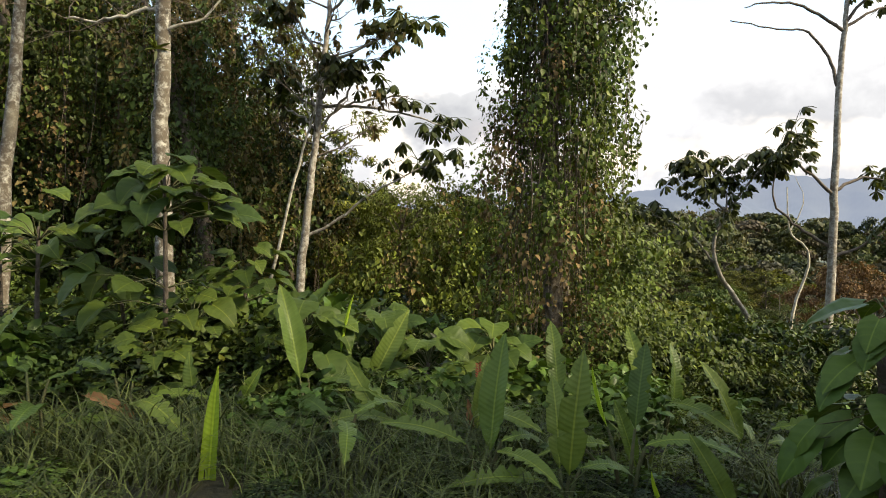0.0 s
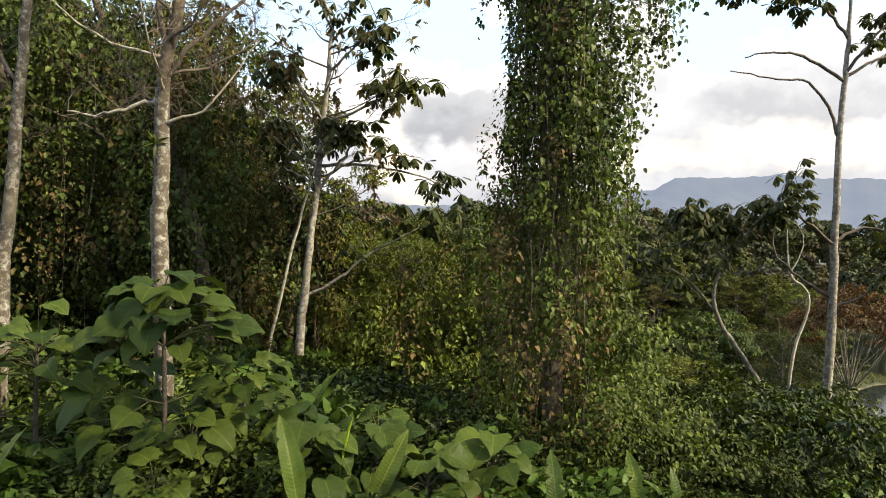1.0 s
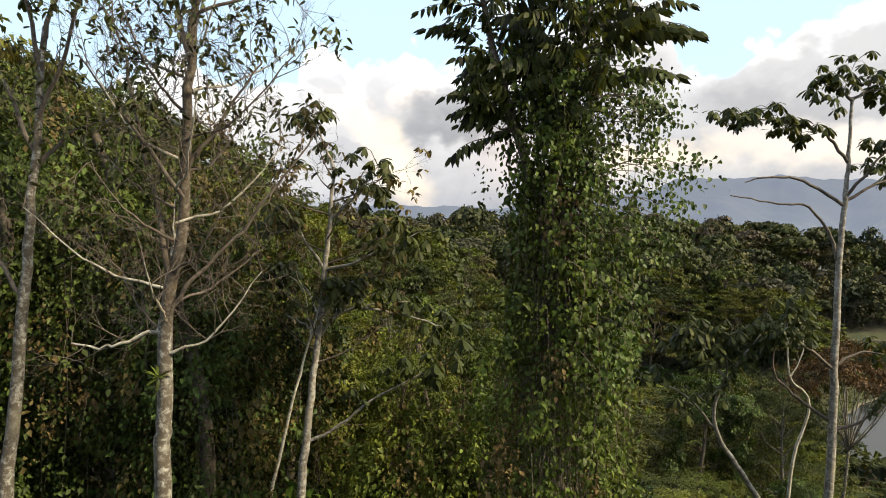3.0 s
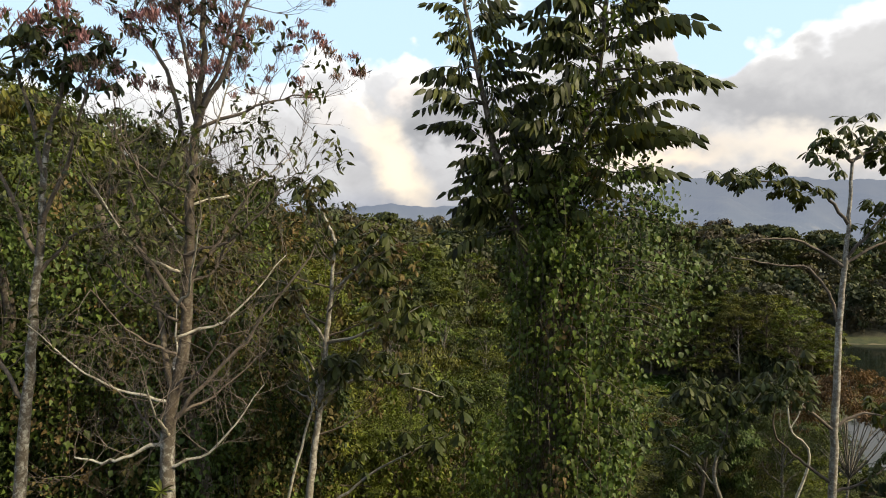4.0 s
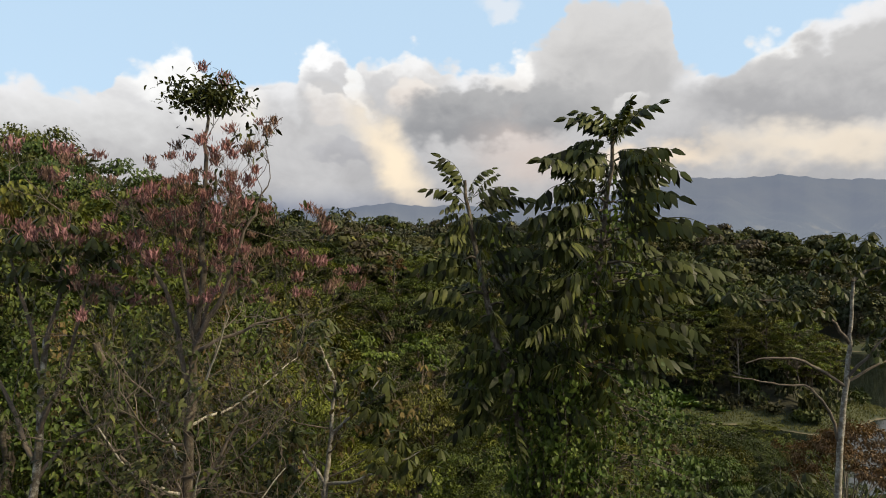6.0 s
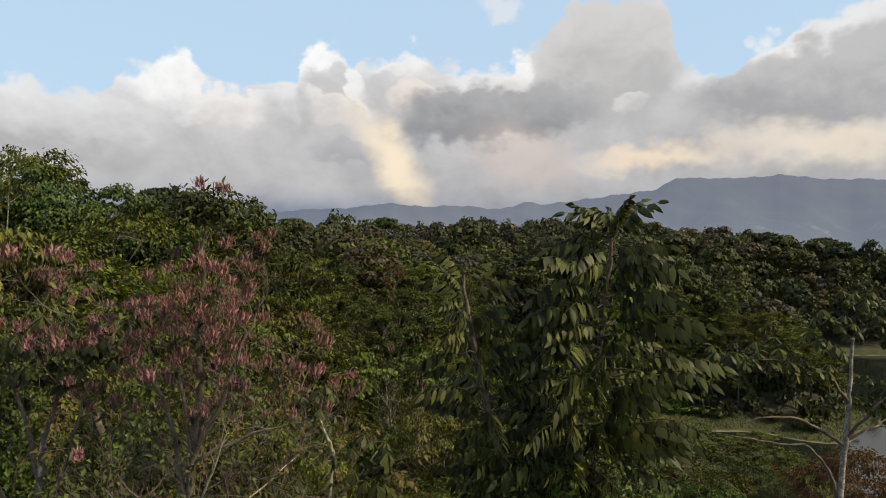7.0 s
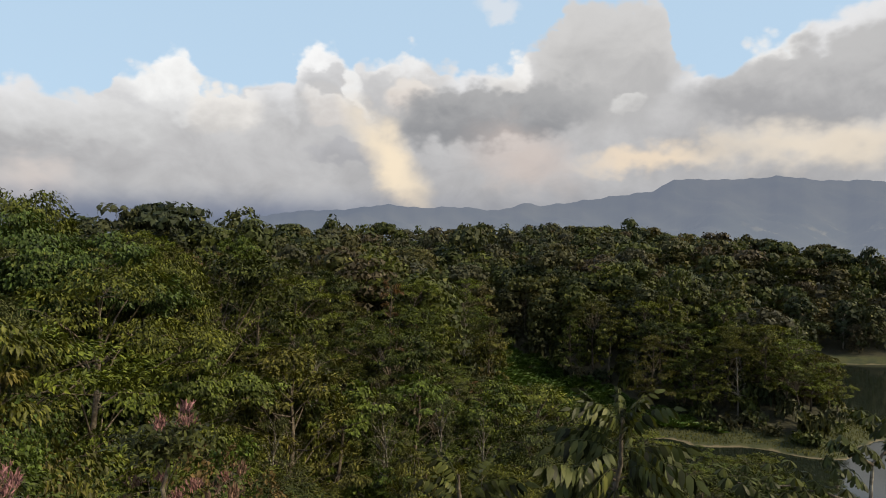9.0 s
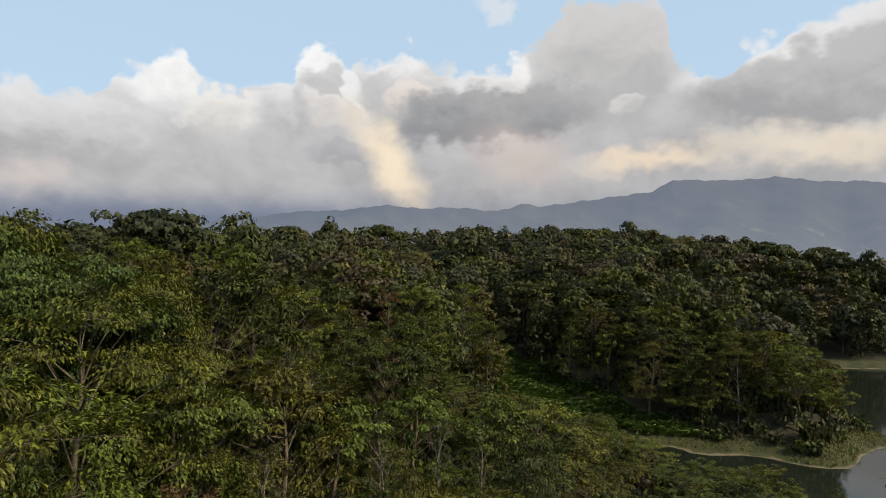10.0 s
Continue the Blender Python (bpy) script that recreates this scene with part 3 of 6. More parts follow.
                add_tube(wood, [line[-2], (line[-2] + e) / 2 + (0, 0, 0.1), e], [r0 * 0.12, r0 * 0.08, r0 * 0.04], 3)
        bough(crown, (x, y, z), r, flat, int(leaves * weight[k] / weight.sum()), size, gen, near, 1.1 if flat > 2 else hang, slim)
    return wood, crown


def canopy_height(x, y):
    """How tall the wood stands."""
    r = np.hypot(x, y)
    q = x / np.maximum(y, 1)
    h = 8.5 + 13.5 * smooth(28, 80, y) + 5 * smooth(-7, -13, x) * (1 - smooth(30, 60, y))
    h = h + 13 * smooth(-8, -30, x) * (1 - smooth(58, 90, r))
    h = h * (1 - 0.62 * smooth(0.12, 0.5, q) * (1 - smooth(112, 150, r)))
    low = np.maximum(0.8 - 0.155 * r - ground_z(x, y), 2.5)
    low = np.where((y > 32) & (y < 58) & (q < 0.58), np.maximum(np.minimum(17.0 - 0.394 * y, 2.0) - ground_z(x, y), 2.5), low)
    h = np.where((q > 0.26) & (r < 125), np.minimum(h, low), h)
    shore = np.maximum(3.0 - 0.30 * y - ground_z(x, y), 1.6)
    return np.where((q > 0.63) & (r < 140), np.minimum(h, shore), h)


def slope_limit(x, y):
    """The tallest that the young wood grows on the slope between the hill and the lake."""
    q = x / max(y, 1)
    if q < -0.03 or not 38 < y < 158 or x > 75:
        return 99.0
    fall = min(0.182 + 0.22 * (q + 0.02) + 0.38 * (q + 0.02) ** 2, 0.345)
    return 19.0 - fall * (y - 2.7) - float(ground_z(x, y))


def scatter(lo, hi, step, seed, half=0.80, edge=-9):
    """Places for trees in the stretch of land ahead between two distances."""
    gen = np.random.default_rng(seed)
    n = int(hi / step) + 2
    out = []
    for i in range(-n, n + 1):
        for j in range(0, n + 1):
            x = (i + 0.5 * (j % 2) + 0.38 * (gen.random() * 2 - 1)) * step
            y = (j + 0.38 * (gen.random() * 2 - 1)) * step * 0.9
            r = math.hypot(x, y)
            if lo <= r < hi and abs(x) < y * half + 5 and lake_depth_way(x, y) < edge:
                out.append((x, y, gen.random(), gen.random(), gen.random()))
    return out


def clearing(x, y):
    """The open slope of low broad-leaved plants above the lake."""
    return x > 0.085 * y and 12 < x < 85 and 152 < y < min(236, 274 - 1.4 * x) + 3 * math.sin(x * 0.4)


def plant_forest():
    kinds = [("round", LEAF_MID, 0.5, 0.45), ("umbrella", LEAF_MID, 0.42, 0.25), ("vine", LEAF_VINE, 0.62, 0.6), ("layer", LEAF_LIGHT, 0.45, 0.3), ("feather", LEAF_OLIVE, 0.30, 0.35),
             ("round", LEAF_WARM, 0.46, 0.95), ("layer", LEAF_MID, 0.45, 0.3), ("vine", LEAF_MID, 0.6, 0.8), ("open", LEAF_RUST, 0.5, 0.4)]
    words = {"round": "dense round-crowned", "umbrella": "flat-topped spreading", "vine": "vine-draped", "open": "loosely branched", "layer": "tiered spreading", "feather": "feathery thin-leaved"}
    kits = {}
    for band, (leaves, size) in {"a": (17000, 0.235), "b": (7600, 0.37), "c": (3600, 0.57)}.items():
        kits[band] = []
        for k, (form, mat, slim, hang) in enumerate(kinds):
            fine = 0.8 if form == "feather" else 1.15 if mat is LEAF_WARM else 1.0
            wood, crown = make_tree(31 + 17 * k, form, 18.0, 4.4 if form == "vine" else 5.6, int(leaves / fine**2 * (0.4 if form == "open" else 0.75 if form == "feather" else 1)), size * fine, False, slim, hang)
            kits[band].append((band, wood.mesh("trunk", BARK_PALE if form == "feather" else BARK_BROWN), crown.mesh("crown", mat), form))
    sites = [("a", s) for s in scatter(21, 58, 6.6, 3)] + [("b", s) for s in scatter(58, 152, 9.2, 4)] + [("c", s) for s in scatter(152, 226, 10.5, 14) if s[0] > 0.02 * s[1]] + [("b", s) for s in scatter(66, 125, 8.6, 24) if 0.33 * s[1] < s[0] < 0.63 * s[1]]
    for band, (x, y, p, q, turn) in sites:
        if band == "a" and x > -4 and y < 30 and x < 8:
            continue
        if math.hypot(x - 12.2, y - 19.2) < 5 or clearing(x, y) or math.hypot(x - 26.5, y - 43) < 5:
            continue
        k = int(p * 8.999)
        if k == 8 and q < 0.8:
            k = 1
        if k == 5 and y > 60:
            k = 6
        h = min(float(canopy_height(x, y)) * (0.54 + 0.62 * q) * (1.35 if 0.36 * y < x < 0.63 * y and 62 < y < 125 else 1.0), slope_limit(x, y) * (0.8 + 0.2 * turn))
        if h < 2.5:
            continue
        wide = (0.55 * h + 8.6) / 18 * (0.8 + 0.45 * turn) * (1.2 if x > 0.33 * y and y > 60 else 1.0)
        _, wood, crown, form = kits[band][k]
        ob = thing("forest_tree", words[form] + (" rusty-leaved" if k == 8 else " yellowing" if k == 5 else " green") + " rainforest tree on the slope", "tree", "rainforest trees", kind="")
        ob.matrix_basis = Matrix.LocRotScale((x, y, float(ground_z(x, y)) - 0.2), Euler((0, 0, turn * 6.28)), (wide, wide, h / 18))
        part("trunk", wood, ob)
        part("crown", crown, ob)
    # young trees down the slope to the lake
    for x, y, p, q, turn in scatter(25, 62, 5.4, 44):
        if not 0.24 * y < x < 0.62 * y or math.hypot(x - 25.5, y - 41) < 6 or math.hypot(x - 12.0, y - 20.5) < 4:
            continue
        h = 1.2 - 0.158 * y - 2.6 * q - float(ground_z(x, y))
        if h < 2.0:
            continue
        _, wood, crown, form = kits["a"][(0, 3, 6, 2, 0, 4)[int(p * 5.999)]]
        wide = (0.5 * h + 4.0) / 18 * (0.8 + 0.5 * turn)
        ob = thing("forest_tree", words[form] + " young green tree on the lake slope", "tree", "rainforest trees")
        ob.matrix_basis = Matrix.LocRotScale((x, y, float(ground_z(x, y)) - 0.2), Euler((0, 0, turn * 6.28)), (wide, wide, h / 17.5))
        part("trunk", wood, ob)
        part("crown", crown, ob)
    # unseen trees added beside and behind the clearing to keep sun off its plants
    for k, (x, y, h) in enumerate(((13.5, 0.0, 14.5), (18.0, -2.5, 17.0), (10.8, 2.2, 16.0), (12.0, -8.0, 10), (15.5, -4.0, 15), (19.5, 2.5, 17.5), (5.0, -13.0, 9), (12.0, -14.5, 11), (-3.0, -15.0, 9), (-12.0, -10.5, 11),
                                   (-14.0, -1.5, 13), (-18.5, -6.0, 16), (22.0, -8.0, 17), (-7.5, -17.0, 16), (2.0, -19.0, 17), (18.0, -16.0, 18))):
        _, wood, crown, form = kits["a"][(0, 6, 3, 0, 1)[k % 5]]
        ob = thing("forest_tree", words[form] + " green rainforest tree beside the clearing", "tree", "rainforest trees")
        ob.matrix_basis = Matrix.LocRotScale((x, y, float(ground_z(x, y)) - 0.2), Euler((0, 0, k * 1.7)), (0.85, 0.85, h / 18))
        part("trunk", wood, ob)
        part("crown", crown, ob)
    # trees that stand out
    rusty = make_tree(181, "umbrella", 18.0, 5.6, 9500, 0.27, False, 0.45, 0.3)
    rusty = (rusty[0].mesh("trunk", BARK_PALE), rusty[1].mesh("crown", LEAF_RUST))
    broad_crown = make_tree(173, "round", 18.0, 5.6, 8200, 0.36)[1].mesh("crown", LEAF_LIGHT)
    bony = [make_tree(71 + k, "feather", 18.0, 4.2, 3600, 0.26, False, 0.3) for k in range(2)]
    bony = [(w.mesh("trunk", BARK_PALE), c.mesh("crown", LEAF_OLIVE)) for w, c in bony]
    tall = make_tree(171, "vine", 32.0, 6.5, 42000, 0.27, False, 0.6, 0.8)
    tall = (tall[0].mesh("trunk", BARK_BROWN), tall[1].mesh("crown", LEAF_VINE))
    broad_top = make_tree(172, "round", 32.0, 7.5, 44000, 0.28, False, 0.5, 0.6)
    broad_top = (broad_top[0].mesh("trunk", BARK_BROWN), broad_top[1].mesh("crown", LEAF_MID))
    pick = {f + str(k): (w, c) for k, (_, w, c, f) in enumerate(kits["b"])}
    pick["round3"] = (pick["layer3"][0], broad_crown)
    for label, (wood, crown), x, y, top, wide in (
        ("bright leafy young tree behind the clearing", kits["a"][3][1:3], -1.6, 20.6, 4.2, 0.36), ("bright leafy young tree behind the clearing", kits["a"][0][1:3], 0.9, 22.5, 4.4, 0.42), ("bright leafy young tree behind the clearing", kits["a"][6][1:3], 3.6, 19.5, 3.8, 0.34),
        ("bright leafy young tree behind the clearing", kits["a"][3][1:3], -3.3, 24.5, 5.2, 0.42), ("bright leafy young tree behind the clearing", kits["a"][0][1:3], -0.4, 17.6, 1.6, 0.30), ("bright leafy young tree behind the clearing", kits["a"][3][1:3], 2.2, 16.4, 1.2, 0.30),
        ("bright leafy young tree behind the clearing", kits["a"][3][1:3], 5.6, 17.6, 0.6, 0.34), ("bright leafy young tree behind the clearing", kits["a"][0][1:3], 4.6, 14.6, 0.0, 0.22),
        ("dark leafy tree among the vine-hung trees", kits["a"][0][1:3], -13.0, 18.0, 12.8, 0.8), ("dark leafy tree among the vine-hung trees", kits["a"][6][1:3], -9.2, 19.3, 11.6, 0.7),
        ("dark leafy tree among the vine-hung trees", kits["a"][3][1:3], -5.9, 20.0, 9.3, 0.55), ("dark leafy tree among the vine-hung trees", kits["a"][5][1:3], -16.5, 21.5, 15.0, 0.9),
        ("dense round-crowned tree on the slope above the lake", kits["a"][0][1:3], 19.5, 44, -0.6, 0.75), ("spreading green tree on the slope above the lake", kits["a"][1][1:3], 25.5, 49, -2.6, 0.8), ("vine-draped tree on the slope above the lake", kits["a"][2][1:3], 16.0, 40, 0.6, 0.7),
        ("yellow-green tree on the slope above the lake", kits["a"][3][1:3], 28.5, 53, -4.2, 0.8), ("spreading green tree on the slope above the lake", kits["a"][4][1:3], 21.5, 40, 0.2, 0.65),
        ("rusty-brown leaved tree standing over the lake slope", rusty, 26.5, 43, 1.6, 0.72), ("tall dark vine-draped tree on the hill", tall, -30, 44, 23.0, 1.15),
        ("tall dark vine-draped tree on the hill", tall, -25.5, 46, 21.3, 1.1), ("tall dense green tree on the hill", broad_top, -35, 51, 24.8, 1.1), ("tall dark vine-draped tree on the hill", broad_top, -22.6, 50.5, 19.6, 0.85), ("lone dark round-crowned tree on the ridge", broad_top, -103, 220, 30.5, 1.2),
        ("pale-stemmed thin-crowned tree in the valley", bony[0], 0.0, 64, 5.0, 0.8), ("pale-stemmed thin-crowned tree in the valley", bony[1], -5.0, 61, 4.0, 0.8), ("pale-stemmed thin-crowned tree in the valley", bony[1], -3.0, 58, 1.5, 0.7),
        ("pale-stemmed thin-crowned tree in the valley", bony[0], -17.5, 78, 9.5, 0.8), ("pale-stemmed thin-crowned tree in the valley", bony[1], 4.0, 66, 3.0, 0.8), ("pale-stemmed thin-crowned tree in the valley", bony[0], -12.5, 48, 7.0, 0.7),
        ("white-trunked yellow-green tree on the lake point", (bony[0][0], pick["umbrella1"][1]), 82, 176, -6.0, 0.9), ("leafy tree at the tip of the lake point", pick["round3"], 105, 181, -10.5, 1.1),
        ("leafy tree at the tip of the lake point", pick["round0"], 112, 187, -12, 1.0), ("leafy tree at the tip of the lake point", pick["round3"], 97, 185, -9, 1.1), ("leafy tree at the tip of the lake point", pick["round0"], 72, 182, -8, 1.2),
        ("leafy tree at the tip of the lake point", pick["layer6"], 60, 184, -6, 1.2), ("leafy tree at the tip of the lake point", pick["umbrella1"], 90, 190, -4, 1.3)):
        g = float(ground_z(x, y)) - 0.2
        ob = thing("forest_tree", label, "tree", "rainforest trees")
        ob.matrix_basis = Matrix.LocRotScale((x, y, g), Euler((0, 0, x)), (wide, wide, (top - g) / (33.0 if wood.name in (tall[0].name, broad_top[0].name) else 18.5)))
        part("trunk", wood, ob)
        part("crown", crown, ob)
    # woods further off
    far = []
    for k in range(8):
        form = ("round", "umbrella", "vine", "round", "layer", "round", "umbrella", "vine")[k]
        wide = 5.0 if form == "vine" else 6.2
        far.append((make_tree(901 + k, form, 20.0, wide, 1150, 0.95, "scrap"), make_tree(901 + k, form, 20.0, wide, 430, 1.55, "scrap")[1]))
    crowns, trunks, tones = Soup(), Soup(), []
    for x, y, p, q, turn in scatter(152, 300, 9.8, 5, 0.75) + scatter(300, 560, 11.8, 6, 0.74):
        if clearing(x, y) or (y < 226 and x > 0.02 * y and math.hypot(x, y) < 226):
            continue
        (wood, crown), coarse = far[int(p * 7.999)]
        crown = crown if y < 290 else coarse
        wide = 0.68 + 0.75 * turn**1.5
        h = float(canopy_height(x, y)) * (0.60 + 0.26 * q + 0.42 * turn**2 + (0.28 if (q * 9.7) % 1 > 0.92 else 0)) / 20
        tones.append(np.full(crown.count, (q * 7.13 + turn) % 1.0))
        m = Matrix.LocRotScale((x, y, float(ground_z(x, y)) - 0.3), Euler((0, 0, turn * 40)), (wide, wide, h))
        crowns.join(crown, m)
        if q > 0.85 and y < 330:
            trunks.join(wood, m)
    ob = thing("far_woods", "dense rainforest canopy over the far hillside and ridge", "forest", kind="stuff")
    canopy = crowns.mesh("canopy", LEAF_FAR)
    canopy.attributes.new("tone", "FLOAT", "POINT").data.foreach_set("value", np.concatenate(tones).astype(np.float32))
    tagged(part("canopy", canopy, ob), kind="stuff")
    tagged(part("trunk_mass", trunks.mesh("trunk_mass", BARK_PALE), ob), kind="stuff")
    # low growth along the wood's edge and on the open slope
    low, shade = Soup(), []
    bush = Soup()
    gen = np.random.default_rng(8)
    for k in range(9):
        clump(bush, (1.3 * gen.normal(), 1.3 * gen.normal(), 0.8 + 0.9 * gen.random()), 1.3, 16, 1.15, gen, False, slim=0.7, cut=-0.3)
    for x, y, p, q, turn in scatter(95, 190, 5.6, 9, edge=-4) + scatter(190, 330, 9.0, 10, edge=-4):
        if clearing(x, y) or lake_depth_way(x, y) > -7 + 3 * p:
            continue
        low.join(bush, Matrix.LocRotScale((x, y, float(ground_z(x, y)) - 0.2), Euler((0, 0, turn * 6)), (1, 1, 0.8 + 1.6 * q * min(1, (-lake_depth_way(x, y)) / 14))))
        shade.append(np.full(bush.count, (p * 3.7 + turn) % 1.0))
    thicket = low.mesh("thicket", LEAF_FAR)
    thicket.attributes.new("tone", "FLOAT", "POINT").data.foreach_set("value", np.concatenate(shade).astype(np.float32))
    tagged(part("thicket", thicket, ob), kind="stuff")
    broad = Soup()
    for k in range(6500):
        x, y = 12 + 74 * gen.random(), 152 + 86 * gen.random()
        if not clearing(x, y) or lake_depth_way(x, y) > -5:
            continue
        n = 7
        a = gen.random(n) * 6.28
        P = np.repeat([[x, y, float(ground_z(x, y)) + 0.5]], n, 0)
        D = np.stack([np.cos(a), np.sin(a), 0.5 + 0.9 * gen.random(n)], 1)
        add_leaves(broad, P, D, np.stack([-np.cos(a), -np.sin(a), np.ones(n)], 1), 1.9 * (0.6 + 0.7 * gen.random()), 0.5, False, droop=0.35)
    ob = thing("heliconia_thicket", "open slope covered in wild heliconia leaves", "plants", kind="stuff")
    tagged(part("leaves", broad.mesh("leaves", LEAF_GLOSSY), ob), kind="stuff")


plant_forest()


# ---------------------------------------------------------------- near trees and plants
def blade(length, width, profile, droop=0.3, fold=0.25, ripple=0.0, seed=0, torn=0.0):
    """One large leaf lying along +y from the origin, facing +z: two halves hinged at the midrib."""
    gen = np.random.default_rng(seed)
    if torn:
        profile = np.interp(np.linspace(0, 1, 30), np.linspace(0, 1, len(profile)), profile)
    n = len(profile)
    s = Soup()
    t = np.linspace(0, 1, n)
    y = length * (t - 0.12 * droop * t**3)
    z = -length * droop * t**2.2
    mid = np.stack([np.zeros(n), y, z], 1)
    cols = []
    for side in (-1, 1):
        w = np.asarray(profile) * width * 0.5 * (1 - 0.3 * torn * gen.random(n)) * np.where(gen.random(n) < torn, 0.3 + 0.4 * gen.random(n), 1.0)
        lift = fold * w + ripple * width * (gen.normal(0, 1, n) + 3.0 * np.sin(t * (11 + 5 * gen.random()) + 6 * gen.random()))
        rim = np.stack([side * w * math.cos(fold), y + (-0.10 * length if profile[0] > 0.3 else 0) * (1 - t) ** 3, z + lift], 1)
        half = np.stack([side * w * 0.55 * math.cos(fold), y + (-0.04 * length if profile[0] > 0.3 else 0) * (1 - t) ** 3, z + 0.62 * lift + 0.03 * width], 1)
        cols.append((half, rim))
    v = np.concatenate([cols[0][1], cols[0][0], mid, cols[1][0], cols[1][1]])
    i = np.arange(n - 1)
    for c in range(4):
        f = np.stack([c * n + i, (c + 1) * n + i, (c + 1) * n + i + 1, c * n + i + 1], 1)
        if c == 0:
            s.add(v, f)
        else:
            s.f[4].append(f)
    return s


HEART = [0.42, 0.80, 0.98, 1.0, 0.90, 0.70, 0.40, 0.03]
PADDLE = [0.04, 0.55, 0.86, 0.98, 1.0, 0.97, 0.90, 0.76, 0.5, 0.04]
LANCE = [0.03, 0.55, 0.95, 1.0, 0.8, 0.45, 0.02]


def aim(base, d, up=(0, 0, 1), scale=1.0):
    """A pose that turns +y along d and +z towards up."""
    d = Vector(d).normalized()
    u = Vector(up)
    x = d.cross(u)
    x = x.normalized() if x.length > 1e-4 else Vector((1, 0, 0))
    z = x.cross(d)
    m = Matrix((x, d, z)).transposed().to_4x4()
    return Matrix.Translation(base) @ m @ Matrix.Scale(scale, 4)


def limb(points, r0, r1, sides=7, steps=4, jitter=0.0, seed=0):
    s = Soup()
    line = bend(points, steps, jitter, np.random.default_rng(seed))
    add_tube(s, line, np.linspace(r0, r1, len(line)), sides)
    return s


def rosette(seed, size=0.62, leaves=4):
    """A tuft of palmately lobed leaves on short stalks, drooping like umbrellas."""
    gen = np.random.default_rng(seed)
    s = Soup()
    for k in range(leaves):
        a = k * 2 * math.pi / leaves + gen.random()
        out = np.array([math.cos(a), math.sin(a), 0.25 * gen.normal()])
        c = out * size * (0.45 + 0.4 * gen.random()) + np.array([0, 0, 0.12 * gen.normal()])
        n = 9
        b = a + np.linspace(-2.6, 2.6, n)
        D = np.stack([np.cos(b), np.sin(b), np.full(n, -0.6) + 0.3 * gen.normal(size=n)], 1)
        L = size * (0.62 - 0.18 * np.abs(np.linspace(-1, 1, n))) * (0.9 + 0.2 * gen.random(n))
        add_leaves(s, np.repeat(c[None], n, 0), D, np.tile([0, 0, 1.0], (n, 1)), L, L * 0.37, "lobe", droop=0.35)
        add_tube(s, [(0, 0, -0.05), c * 0.6 + (0, 0, 0.05), c], [0.012, 0.009, 0.007], 3)
    return s


def vine_column(name, label, at, spine, radii, leaves, size, mat, seed, strands=40, group="", slim=0.62, bias=(0, 0), dry=0.0, near=True):
    """A tree wrapped from top to bottom in climbing vines: hidden trunk, hanging stems, leaves in ragged swags."""
    gen = np.random.default_rng(seed)
    ob = thing(name, label, "tree", group, at)
    spine, radii = np.asarray(spine, float), np.asarray(radii, float)
    line = bend(spine, 5)
    rad = np.interp(np.linspace(0, len(radii) - 1, len(line)), np.arange(len(radii)), radii)
    w = Soup()
    add_tube(w, line, np.linspace(0.22, 0.10, len(line)), 7)
    part("trunk", w.mesh("trunk", BARK_BROWN, True), ob)
    st = Soup()
    for _ in range(strands):
        k = gen.integers(len(line) // 3, len(line))
        a, q = gen.random() * 6.28, rad[k] * (0.3 + 0.7 * gen.random())
        top = line[k] + np.array([math.cos(a) * q, math.sin(a) * q, 0])
        drop = min(top[2] - line[0][2], 1.5 + 5 * gen.random())
        add_tube(st, bend([top, top + (gen.normal(0, 0.15), gen.normal(0, 0.15), -drop * 0.5), top + (gen.normal(0, 0.2), gen.normal(0, 0.2), -drop)], 3), np.linspace(0.012, 0.006, 7), 3)
    tagged(part("stem_curtain", st.mesh("stem_curtain", BARK_BROWN), ob), kind="stuff")
    # swags: bunches of leaves round random points of the mantle, drawn out downwards
    nsw = max(8, leaves // 120)
    rest, dryness = Soup(), Soup()
    wts = rad / rad.sum()
    ks = gen.choice(len(line), nsw, p=wts)
    per = leaves // nsw
    for k in ks:
        a = gen.random() * 6.28
        q = rad[k] * (0.55 + 0.5 * gen.random() ** 0.7)
        c = line[k] + np.array([math.cos(a) * q + bias[0] * q, math.sin(a) * q + bias[1] * q, gen.normal(0, 0.5)])
        out = np.array([math.cos(a), math.sin(a), 0.0])
        sp = (0.26 + 0.30 * gen.random() ** 1.5) * (rad[k] / 1.6 * 0.6 + 0.4)
        U = unit(gen.normal(0, 1, (per, 3)) + 0.9 * out + np.array([0, 0, 0.25]))
        P = c + U * (0.75 + 0.45 * gen.random((per, 1))) * np.array([sp, sp, sp * (1.3 + 1.6 * gen.random())]) - np.array([0, 0, 0.35]) * gen.random((per, 1)) ** 3
        D = U * 0.5 + gen.normal(0, 0.5, (per, 3)) + np.array([0, 0, -0.85])
        N = U * 1.0 + gen.normal(0, 0.4, (per, 3)) + np.array([0, 0, 0.5])
        L = size * (0.42 + 1.15 * gen.random(per) ** 2.0) * (0.75 + 0.5 * gen.random())
        add_leaves(dryness if gen.random() < dry else rest, P, D, N, L, L * slim, near, droop=0.2)
    part("vine_mantle", rest.mesh("vine_mantle", mat), ob)
    if dryness.count:
        tagged(part("dry_mantle", dryness.mesh("dry_mantle", LEAF_DRYVINE), ob, "brown dry hanging leaves"), kind="stuff")
    return ob


